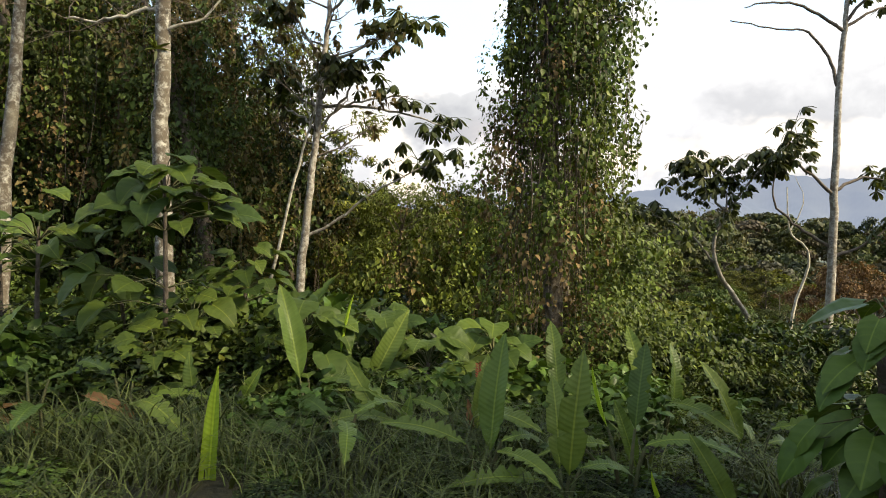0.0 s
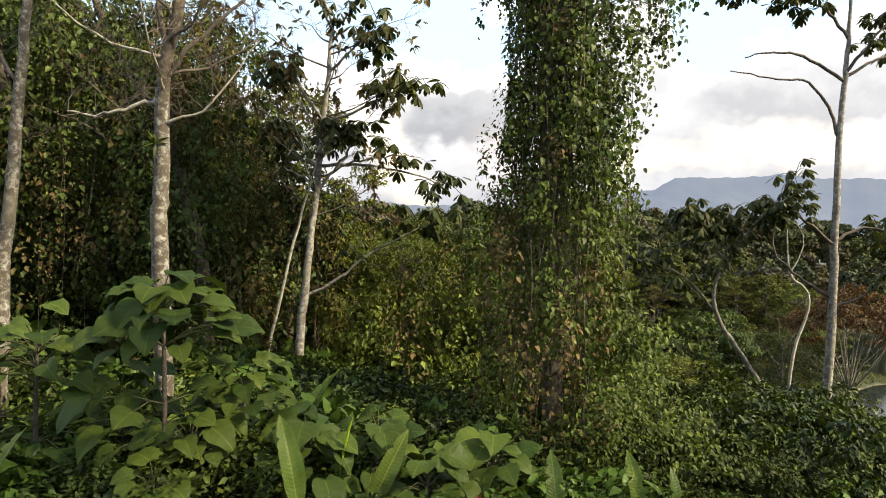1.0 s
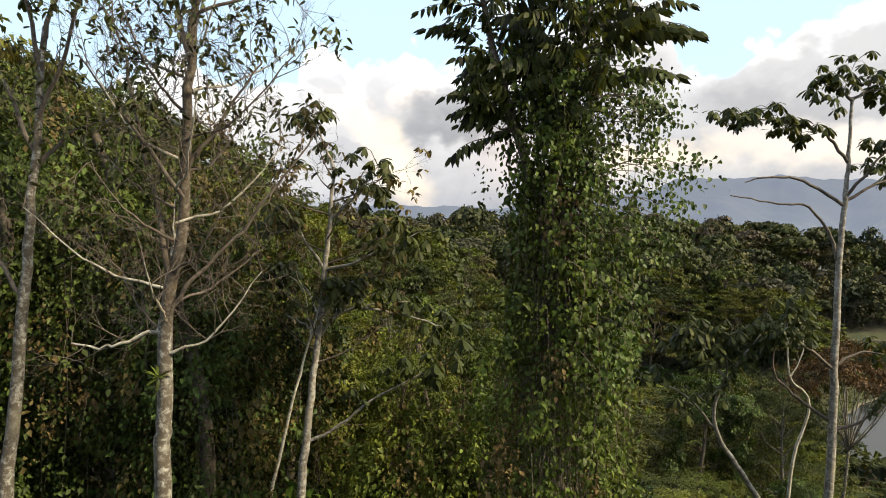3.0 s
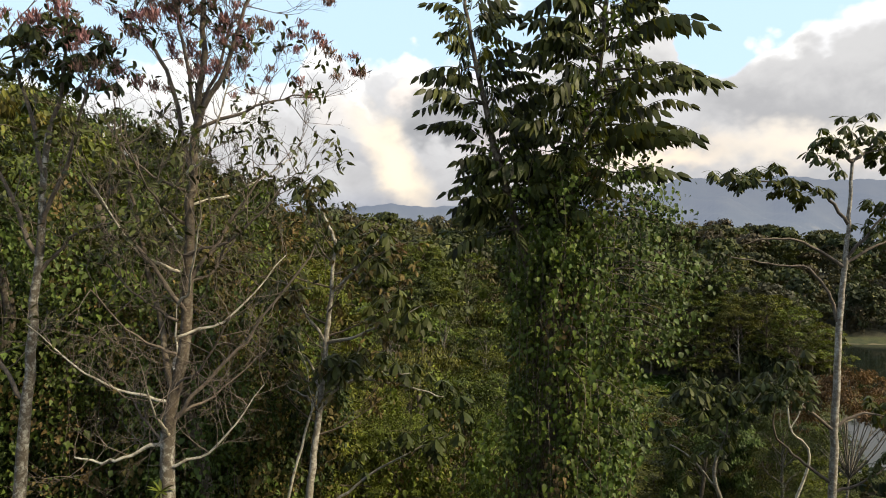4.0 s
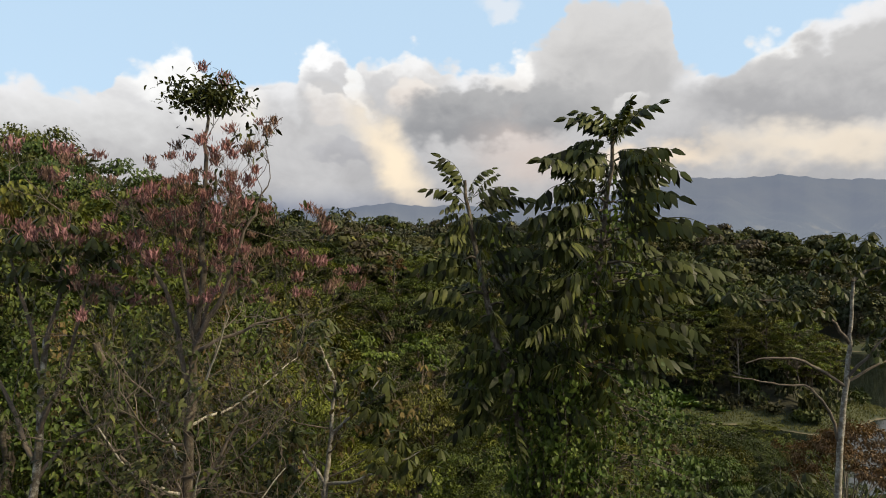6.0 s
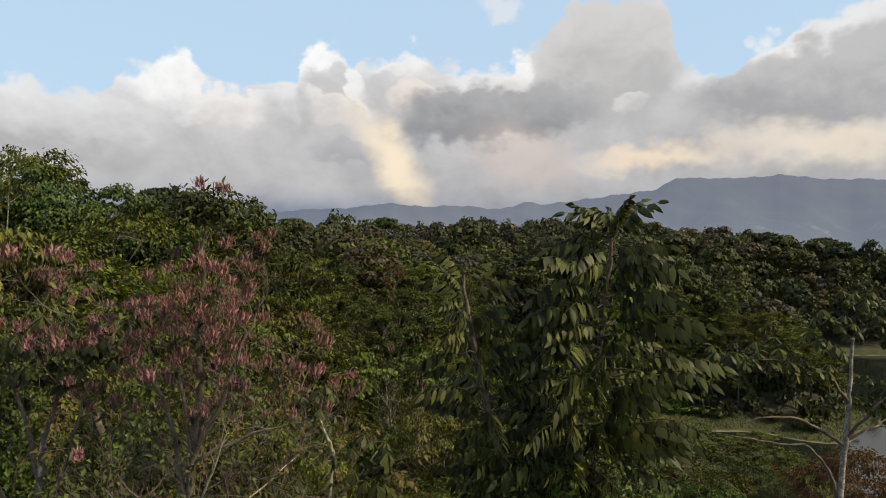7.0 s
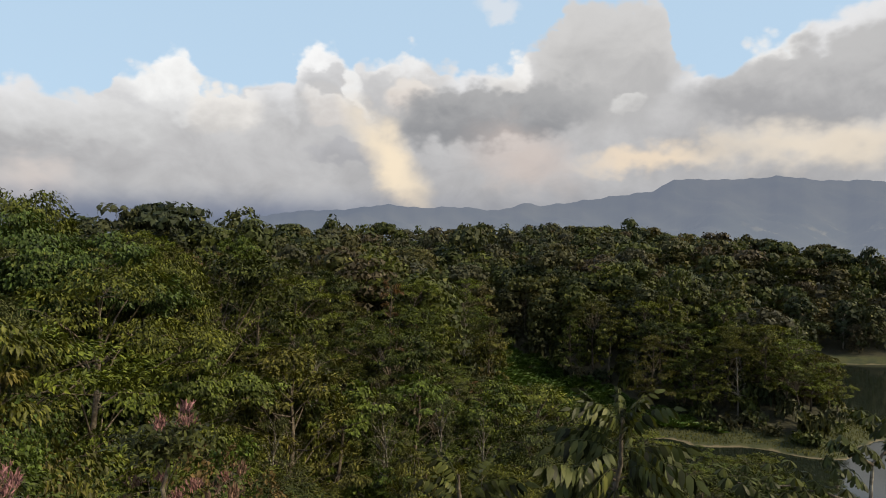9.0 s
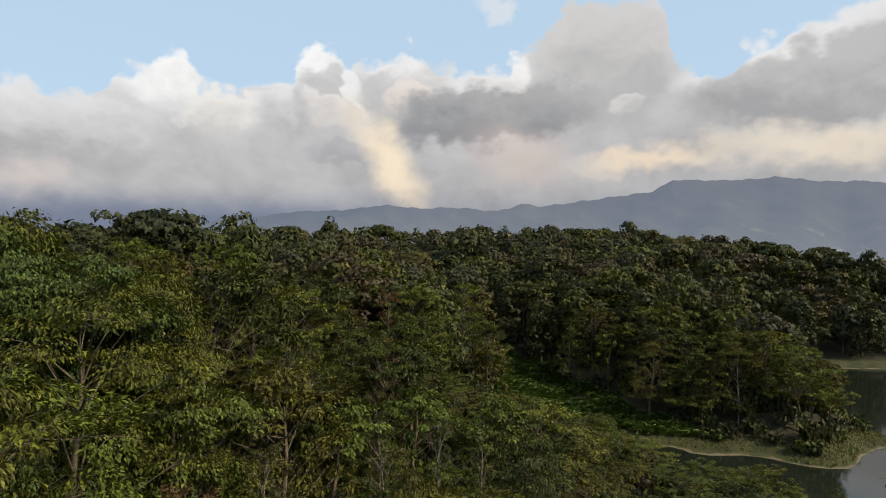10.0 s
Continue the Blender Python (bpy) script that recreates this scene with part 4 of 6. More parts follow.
def vine_wall():
    """Vine-hung trees that close the view behind the clearing."""
    for k, (x, y, top, r, leaves, dry, mat) in enumerate((
        (-11.8, 15.8, 10.6, 2.2, 10000, 0.14, LEAF_VINE), (-9.0, 17.5, 10.4, 2.3, 10000, 0.2, LEAF_SHRUB), (-6.3, 16.8, 9.6, 1.9, 10000, 0.35, LEAF_VINE),
        (-14.5, 19.5, 12.0, 2.8, 9000, 0.15, LEAF_VINE), (-4.7, 18.8, 5.4, 1.5, 7000, 0.3, LEAF_SHRUB), (-2.6, 21.5, 3.4, 2.0, 5500, 0.1, LEAF_LIGHT),
        (-0.3, 22.5, 3.8, 2.1, 5500, 0.1, LEAF_LIGHT), (-1.4, 18.2, 1.8, 1.9, 5500, 0.1, LEAF_LIGHT), (3.6, 17.5, 4.6, 1.8, 5500, 0.0, LEAF_VINE),
        (1.2, 16.5, 2.2, 1.6, 4500, 0.1, LEAF_LIGHT), (-7.6, 22.5, 10.6, 2.6, 7000, 0.2, LEAF_VINE), (-17.5, 24.0, 13.5, 3.0, 6500, 0.1, LEAF_SHRUB),
    )):
        g = float(ground_z(x, y))
        gen = np.random.default_rng(400 + k)
        h = top - g
        spine = [(0, 0, 0), (gen.normal(0, 0.3), gen.normal(0, 0.3), h * 0.4), (gen.normal(0, 0.5), gen.normal(0, 0.5), h * 0.75), (gen.normal(0, 0.5), gen.normal(0, 0.5), h)]
        vine_column("vine_covered_tree", "dark green tree hung with dense climbing vines" + (" and brown dry strands" if dry > 0.22 else ""), (x, y, g - 0.1), spine,
                    [r * 1.05, r, r * 1.1, r * 0.55], int(leaves * 2.5), 0.132, mat, 500 + k, 30, "vine-hung trees", dry=dry, near=False, slim=0.7)


def great_vine_tree():
    """The tall vine column with two heads of long drooping compound leaves."""
    ob = vine_column("vine_covered_tree", "tall double-headed tree wrapped in thick green climbing vines", (1.95, 12.0, -1.2),
                     [(0.1, 0, 0), (0.15, 0.1, 3.0), (0.05, 0, 6.0), (0.05, 0, 8.5), (0.3, 0, 11.2)], [1.35, 1.25, 0.95, 0.62, 0.5], 27000, 0.088, LEAF_VINE, 77, 150, dry=0.34)
    more = np.random.default_rng(5)
    # leafy strands that hang free round the column
    strands, s = Soup(), Soup()
    for k in range(150):
        top = 5.0 + 7.2 * more.random()
        a = more.random() * 6.28
        q = (0.35 + 1.05 * more.random() ** 0.9) * (1.1 if math.cos(a) > 0 else 0.72)
        drop = 1.2 + 3.6 * more.random() ** 1.5
        x, y = 0.28 + q * math.cos(a), q * math.sin(a)
        line = bend([(x * 0.6, y * 0.6, top + 0.3), (x, y, top), (x + more.normal(0, 0.08), y + more.normal(0, 0.08), top - drop * 0.5), (x + more.normal(0, 0.12), y + more.normal(0, 0.12), top - drop)], 5)
        add_tube(strands, line, np.linspace(0.008, 0.004, len(line)), 3)
        n = int(drop * 20)
        P = line[4 + np.minimum((more.random(n) * 11).astype(int), 10)] + more.normal(0, 0.055, (n, 3)) * np.array([1, 1, 2.2])
        L = 0.105 * (0.55 + 0.8 * more.random(n)) * (1.25 if k % 5 == 0 else 1.0)
        add_leaves(s, P, more.normal(0, 0.5, (n, 3)) + np.array([0, 0, -0.8]), more.normal(0, 0.45, (n, 3)) + np.array([0.3 * math.cos(a), 0.3 * math.sin(a) - 0.4, 0.5]), L, L * 0.66, True)
    tagged(part("strand_tangle", strands.mesh("strand_tangle", BARK_BROWN), ob), kind="stuff")
    part("strand_foliage", s.mesh("strand_foliage", LEAF_VINE), ob, "leafy vine strands hanging free")
    # heart-leaved climber thrown out to one side
    s, cords = Soup(), Soup()
    for _ in range(125):
        z = 6.0 + 6.0 * more.random()
        c = np.array([0.5 + (2.1 if z > 8.4 else 1.2) * more.random() * (1.0 - 0.1 * abs(z - 9.8)), 0.6 * more.normal() - 0.2, z])
        add_tube(cords, bend([(0.2, 0, z - 0.5), (c[0] * 0.6, c[1] * 0.6, z + 0.15), (c[0], c[1], z - 0.1)], 3), np.linspace(0.014, 0.006, 7), 3)
        n = 34
        P = c + more.normal(0, 1, (n, 3)) * np.array([0.17, 0.17, 0.24])
        L = 0.090 * (0.6 + 0.8 * more.random(n))
        add_leaves(s, P, more.normal(0, 0.5, (n, 3)) + np.array([0.25, -0.1, -0.9]), more.normal(0, 0.4, (n, 3)) + np.array([0.3, -0.8, 0.4]), L, L * 0.78, True)
    tagged(part("climber_tangle", cords.mesh("climber_tangle", BARK_TWIG), ob), kind="stuff")
    part("climber_foliage", s.mesh("climber_foliage", LEAF_VINE), ob, "hanging heart-shaped climber leaves")
    s = Soup()
    for _ in range(115):
        z = 0.1 + 3.4 * more.random()
        c = np.array([0.9 + 1.75 * more.random() - 0.16 * z, -0.3 + 0.9 * more.normal(), z])
        n = 60
        P = c + more.normal(0, 1, (n, 3)) * np.array([0.17, 0.17, 0.15])
        L = 0.088 * (0.6 + 0.8 * more.random(n))
        add_leaves(s, P, more.normal(0, 0.6, (n, 3)) + np.array([0.2, -0.4, -0.5]), more.normal(0, 0.4, (n, 3)) + np.array([0.1, -0.5, 0.9]), L, L * 0.55, True)
    part("skirt_foliage", s.mesh("skirt_foliage", LEAF_VINE), ob, "bright fresh leaves at the foot")
    stems = [[(0.02, 0, 6.0), (0.05, 0, 8.2), (0.28, 0, 10.0), (0.60, 0, 12.0), (0.98, 0, 13.7), (1.18, 0.05, 15.2), (1.25, 0, 16.3)],
             [(-0.02, 0, 8.6), (-0.22, 0, 9.5), (-0.58, 0.05, 10.7), (-0.95, 0.1, 12.2), (-1.38, 0.1, 14.0), (-1.58, 0.1, 15.3)]]
    leaders = [part("stem", limb(st, 0.12, 0.03, 7, 4, 0.015, 3).mesh("stem", BARK_BROWN, True), ob) for st in stems]
    s = Soup()
    for st, many in zip(stems, (70, 34)):
        line = bend(st, 8)
        for _ in range(many):
            c = line[more.integers(int(len(line) * 0.2), int(len(line) * 0.75))] + more.normal(0, 1, 3) * np.array([0.40, 0.38, 0.5])
            n = 30
            P = c + more.normal(0, 1, (n, 3)) * np.array([0.14, 0.14, 0.34])
            L = 0.10 * (0.6 + 0.8 * more.random(n))
            add_leaves(s, P, more.normal(0, 0.5, (n, 3)) + np.array([0, -0.1, -0.9]), more.normal(0, 0.5, (n, 3)) + np.array([0, -0.7, 0.5]), L, L * 0.6, True)
    part("hanging_foliage", s.mesh("hanging_foliage", LEAF_VINE), ob, "small vine leaves hung round the upper stems")
    # long leaves with pairs of leaflets that hang straight down
    sprays = []
    for k in range(6):
        gen = np.random.default_rng(60 + k)
        sp = Soup()
        n, L = 8 + k % 3, 1.05 + 0.06 * k
        line = bend([(0, 0, 0), (0, 0.35 * L, 0.06 + 0.02 * k), (0, 0.7 * L, 0.03 + 0.02 * k), (0, L, -0.10)], 5)
        add_tube(sp, line, np.linspace(0.014, 0.005, len(line)), 3)
        at = line[np.linspace(3, len(line) - 1, n).astype(int)]
        for side in (-1, 1):
            D = np.stack([side * (0.28 + 0.2 * gen.random(n)), 0.22 + 0.14 * gen.normal(size=n), -1.0 + 0.3 * gen.random(n)], 1)
            D[-1] = [side * 0.3, 0.8, -0.6]
            N = np.stack([np.full(n, side * 0.9), gen.normal(0, 0.2, n), np.full(n, 0.4)], 1)
            ln = 0.40 * (0.78 + 0.3 * gen.random(n)) * np.sin(np.linspace(0.9, 2.4, n)) ** 0.4
            add_leaves(sp, at, D, N, ln, ln * 0.36, True, droop=0.10, fold=0.10)
        sprays.append(sp.mesh("compound_leaf", LEAF_DARK))
    gen = np.random.default_rng(91)
    for leader, st, n, lo, width in ((leaders[0], stems[0], 185, 0.47, 1.3), (leaders[1], stems[1], 120, 0.40, 0.75)):
        line = bend(st, 8)
        for k in range(n):
            q = lo + (1 - lo) * ((k + 0.5) / n) ** 1.35
            base = line[int(q * (len(line) - 1))]
            a = k * 2.4 + 0.5 * gen.normal()
            w = (q - lo) / (1 - lo)
            reach = width * min(1.0, 1.3 - 1.2 * w) * gen.random() * (0.8 + 0.25 * math.sin(7 * w + a))
            d = np.array([math.cos(a), 0.85 * math.sin(a), 0.10 + 0.22 * gen.normal()])
            p = base + d * reach * np.array([1, 1, 0.6])
            if w > 0.9:
                d = d * np.array([0.75, 0.75, 1.0]) + np.array([0, 0, 0.55])
            size = (0.62 + 0.42 * gen.random()) * (0.8 if w > 0.85 else 1.0) * (0.85 if leader is leaders[1] else 1.0)
            part("compound_leaf", sprays[k % 6], leader, "", aim(p, d, (0.3 * gen.normal(), 0.3 * gen.normal(), 1), size))
            if reach > 0.25:
                sprays_twig.append((ob, base, p))


sprays_twig = []


def twig_parts():
    groups = {}
    for ob, a, b in sprays_twig:
        s = groups.setdefault(ob.name, (ob, Soup()))[1]
        add_tube(s, [a, (np.asarray(a) + b) / 2 + (0, 0, 0.05), b], [0.03, 0.02, 0.012], 4)
    for ob, s in groups.values():
        tagged(part("twig_mass", s.mesh("twig_mass", BARK_BROWN), ob), kind="stuff")


def fan(s, tips, start, d, length, r, depth, gen, spread=0.45, up=0.25):
    """Bare branching twigs that reach upwards."""
    d = unit(np.asarray(d, float))
    end = np.asarray(start) + d * length
    mid = (np.asarray(start) + end) / 2 + gen.normal(0, 0.05 * length, 3)
    add_tube(s, [start, mid, end], [r, r * 0.8, r * 0.6], 5 if r > 0.02 else 3)
    if depth == 0:
        tips.append((end, d))
        return
    for _ in range(3 if gen.random() < 0.55 else 2):
        nd = unit(d + gen.normal(0, spread, 3) + np.array([0, 0, up]))
        fan(s, tips, end, nd, length * (0.62 + 0.25 * gen.random()), r * 0.6, depth - 1, gen, spread, up)


def tuft(seed, mat):
    """An upright brush of narrow blossom."""
    gen = np.random.default_rng(seed)
    s = Soup()
    n = 84
    P = np.stack([gen.normal(0, 0.07, n), gen.normal(0, 0.07, n), 0.18 * gen.random(n)], 1)
    D = np.stack([gen.normal(0, 0.36, n), gen.normal(0, 0.36, n), np.full(n, 0.9)], 1)
    L = 0.115 * (0.6 + 0.8 * gen.random(n))
    add_leaves(s, P, D, gen.normal(0, 1, (n, 3)), L, L * 0.2, False, droop=0.05)
    return s.mesh("blossom_tuft", mat)


def flowering_trees():
    tufts = [tuft(k, PETALS) for k in range(4)]
    # the larger one, forked above head height
    x0, y0, z0 = -4.6, 10.4, -0.9
    ob = thing("flowering_tree", "bare pale-barked tree with pink blossom tufts on fine twigs", "tree", "pink-flowering trees", (x0, y0, z0))
    part("trunk", limb([(0, 0, 0), (0.02, 0, 2.6), (-0.06, 0, 4.6), (-0.03, 0, 5.4), (0.0, 0, 7.0)], 0.15, 0.115, 10, 6, 0.012, 4).mesh("trunk", BARK_PALE, True), ob)
    limbs = [
        ([(0, 0, 6.9), (0.28, 0.05, 8.95), (0.38, 0.0, 10.8), (0.5, -0.05, 12.1), (0.6, -0.1, 13.6), (0.68, -0.15, 15.2), (0.72, -0.18, 16.15)], 0.105, 0.018, BARK_BROWN),
        ([(0, 0, 7.0), (0.35, -0.1, 7.5), (0.95, 0.1, 8.15), (1.7, 0.2, 9.1), (2.4, 0.2, 10.1)], 0.042, 0.014, BARK_TWIG),
        ([(0, 0, 6.8), (-0.3, 0, 6.75), (-0.8, -0.1, 6.55), (-1.5, -0.1, 6.6)], 0.045, 0.014, BARK_BONE),
        ([(0.1, 0, 7.6), (-0.35, 0.2, 9.3), (-0.7, 0.2, 11.0), (-0.95, 0.1, 12.2)], 0.055, 0.012, BARK_BROWN),
        ([(0.5, -0.05, 12.1), (1.05, -0.1, 13.2), (1.35, -0.15, 14.0), (1.7, -0.15, 14.7)], 0.05, 0.012, BARK_TWIG),
        ([(0.5, -0.05, 12.0), (1.4, 0.1, 12.4), (2.2, 0.1, 12.6)], 0.035, 0.01, BARK_TWIG),
        ([(0.42, 0, 11.2), (-0.09, 0.1, 13.0), (-0.45, 0.1, 13.6), (-0.6, 0.1, 14.2)], 0.045, 0.012, BARK_TWIG),
        ([(0.5, 0, 12.0), (0.3, -0.2, 13.4), (0.25, -0.3, 14.3)], 0.04, 0.012, BARK_TWIG),
        ([(0.5, 0, 12.2), (0.8, 0.3, 13.4), (1.0, 0.4, 14.2)], 0.035, 0.012, BARK_TWIG),
        ([(0.3, 0, 9.4), (0.9, 0.2, 10.4), (1.5, 0.3, 11.3)], 0.04, 0.012, BARK_TWIG),
        ([(0.3, 0, 9.0), (-0.5, -0.3, 10.2), (-1.2, -0.4, 11.2)], 0.04, 0.012, BARK_TWIG),
    ]
    gen = np.random.default_rng(12)
    for k in range(20):
        a, z = k * 2.4, 6.4 + 0.27 * k
        b = np.array([0.05 + 0.06 * (z - 7), 0, z])
        out = np.array([math.cos(a), 0.7 * math.sin(a), 0.0]) * (1.3 + 1.1 * gen.random())
        limbs.append(([b, b + out * 0.5 + (0, 0, 0.35), b + out + (0, 0, 0.9 + 0.5 * gen.random())], 0.028, 0.008, BARK_TWIG if k % 2 else BARK_BONE))
    tips, twigs = [], Soup()
    for pts, r0, r1, mat in limbs:
        part("branch", limb(pts, r0, r1, 7, 5, 0.02, 8).mesh("branch", mat, True), ob)
        line = bend(pts, 6)
        for q in np.linspace(0.35, 1.0, 9):
            p = line[int(q * (len(line) - 1))]
            if p[2] > 15.3:
                continue
            low = p[2] < 9.0
            fan(twigs, [] if low else tips, p, gen.normal(0, 0.75, 3) + np.array([0, 0, 0.35 if low else 0.75]), 0.34 + 0.2 * gen.random(), 0.011, 3, gen, 0.5, 0.1 if low else 0.3)
    tagged(part("twig_mass", twigs.mesh("twig_mass", BARK_TWIG), ob), kind="stuff")
    few, taken = Soup(), []
    for k, (p, d) in enumerate(tips):
        apart = all(np.linalg.norm(p - o) > 0.24 for o in taken)
        if apart and p[2] > 12.7 and len(taken) < 230 and gen.random() < 0.3 + 0.3 * (p[2] > 13.2):
            taken.append(p)
            part("blossom_tuft", tufts[k % 4], ob, "", aim(p, (0.3 * d[0], 0.3 * d[1], 1.0), (0, -1, 0), 0.55 + 0.35 * gen.random()) @ pose(0, 0, 0, -90))
        if gen.random() < (0.16 if p[2] < 12 else 0.12):
            n = 5
            add_leaves(few, np.repeat(p[None], n, 0) + gen.normal(0, 0.08, (n, 3)), gen.normal(0, 0.7, (n, 3)) + np.array([0, 0, -0.3]), gen.normal(0, 0.5, (n, 3)) + np.array([0, 0, 1]), 0.16, 0.06, True)
    P = np.array([0.72, -0.18, 16.15]) + gen.normal(0, 1, (1000, 3)) * np.array([0.30, 0.24, 0.13])
    add_leaves(few, P, gen.normal(0, 0.7, (1000, 3)), gen.normal(0, 0.5, (1000, 3)) + np.array([0, 0, 1]), 0.12, 0.048, True)
    tagged(part("thin_foliage", few.mesh("thin_foliage", LEAF_DARK), ob), kind="stuff")
    # green sprout on the trunk
    sprout = Soup()
    add_leaves(sprout, np.repeat([[-0.05, -0.18, 6.05]], 14, 0), gen.normal(0, 0.7, (14, 3)) + np.array([-0.2, -0.4, 0.3]), gen.normal(0, 0.3, (14, 3)) + np.array([0, 0, 1]), 0.26, 0.06, True)
    part("sprout", sprout.mesh("sprout", LEAF_LIGHT), ob, "bright green sprout on the bark")
    # the slimmer one beside it
    ob = thing("flowering_tree", "slender pale-barked tree with sparse pink blossom tufts", "tree", "pink-flowering trees", (-7.85, 11.2, -1.0))
    part("trunk", limb([(0, 0, 0), (0.04, 0, 3.2), (0.3, 0, 6.5), (0.52, 0, 9.2), (0.75, 0, 12.2)], 0.15, 0.05, 9, 6, 0.015, 6).mesh("trunk", BARK_PALE, True), ob)
    tips, twigs = [], Soup()
    for pts in ([(0.35, 0, 7.4), (-0.3, 0.1, 8.2), (-0.9, 0.1, 9.0)], [(0.55, 0, 9.6), (1.0, 0.2, 10.3), (1.7, 0.3, 10.6)], [(0.7, 0, 11.4), (0.4, -0.1, 12.8), (0.1, -0.1, 14.0)],
                [(0.75, 0, 12.0), (1.0, 0, 13.2), (1.2, 0, 14.4)], [(0.6, 0, 10.4), (1.3, -0.2, 12.0), (1.7, -0.2, 13.4)], [(0.55, 0, 10.0), (-0.1, 0, 11.4), (-0.7, 0, 12.6)]):
        part("branch", limb(pts, 0.045, 0.015, 6, 5, 0.02, 8).mesh("branch", BARK_TWIG, True), ob)
        line = bend(pts, 6)
        for q in np.linspace(0.4, 1.0, 5):
            fan(twigs, tips, line[int(q * (len(line) - 1))], gen.normal(0, 0.6, 3) + np.array([0, 0, 0.8]), 0.5, 0.015, 3, gen, 0.45, 0.3)
    tagged(part("twig_mass", twigs.mesh("twig_mass", BARK_TWIG), ob), kind="stuff")
    few = Soup()
    rose = [rosette(40 + k, 0.5, 5).mesh("leaf_rosette", LEAF_CECROPIA) for k in range(2)]
    for k, (x, y, z) in enumerate(((0.6, -0.1, 14.0), (1.1, 0.1, 14.2), (1.5, 0, 13.9), (0.2, 0, 13.8), (0.9, -0.2, 13.5), (1.7, 0, 13.5), (1.3, 0.2, 13.2), (0.4, 0.1, 13.3))):
        part("leaf_rosette", rose[k % 2], ob, "", Matrix.LocRotScale((x, y, z), Euler((0.1, 0.1, k * 1.3)), Vector((1, 1, 1))))
    for k, (p, d) in enumerate(tips):
        if p[2] > 13.4 and gen.random() < 0.2:
            part("blossom_tuft", tufts[k % 4], ob, "", aim(p, (0.3 * d[0], 0.3 * d[1], 1.0), (0, -1, 0), 0.8 + 0.4 * gen.random()) @ pose(0, 0, 0, -90))
        n = 4
        if k % 3:
            continue
        add_leaves(few, np.repeat(p[None], n, 0) + gen.normal(0, 0.08, (n, 3)), gen.normal(0, 0.7, (n, 3)) + np.array([0, 0, -0.3]), gen.normal(0, 0.5, (n, 3)) + np.array([0, 0, 1]), 0.15, 0.055, True)
    tagged(part("thin_foliage", few.mesh("thin_foliage", LEAF_DARK), ob), kind="stuff")


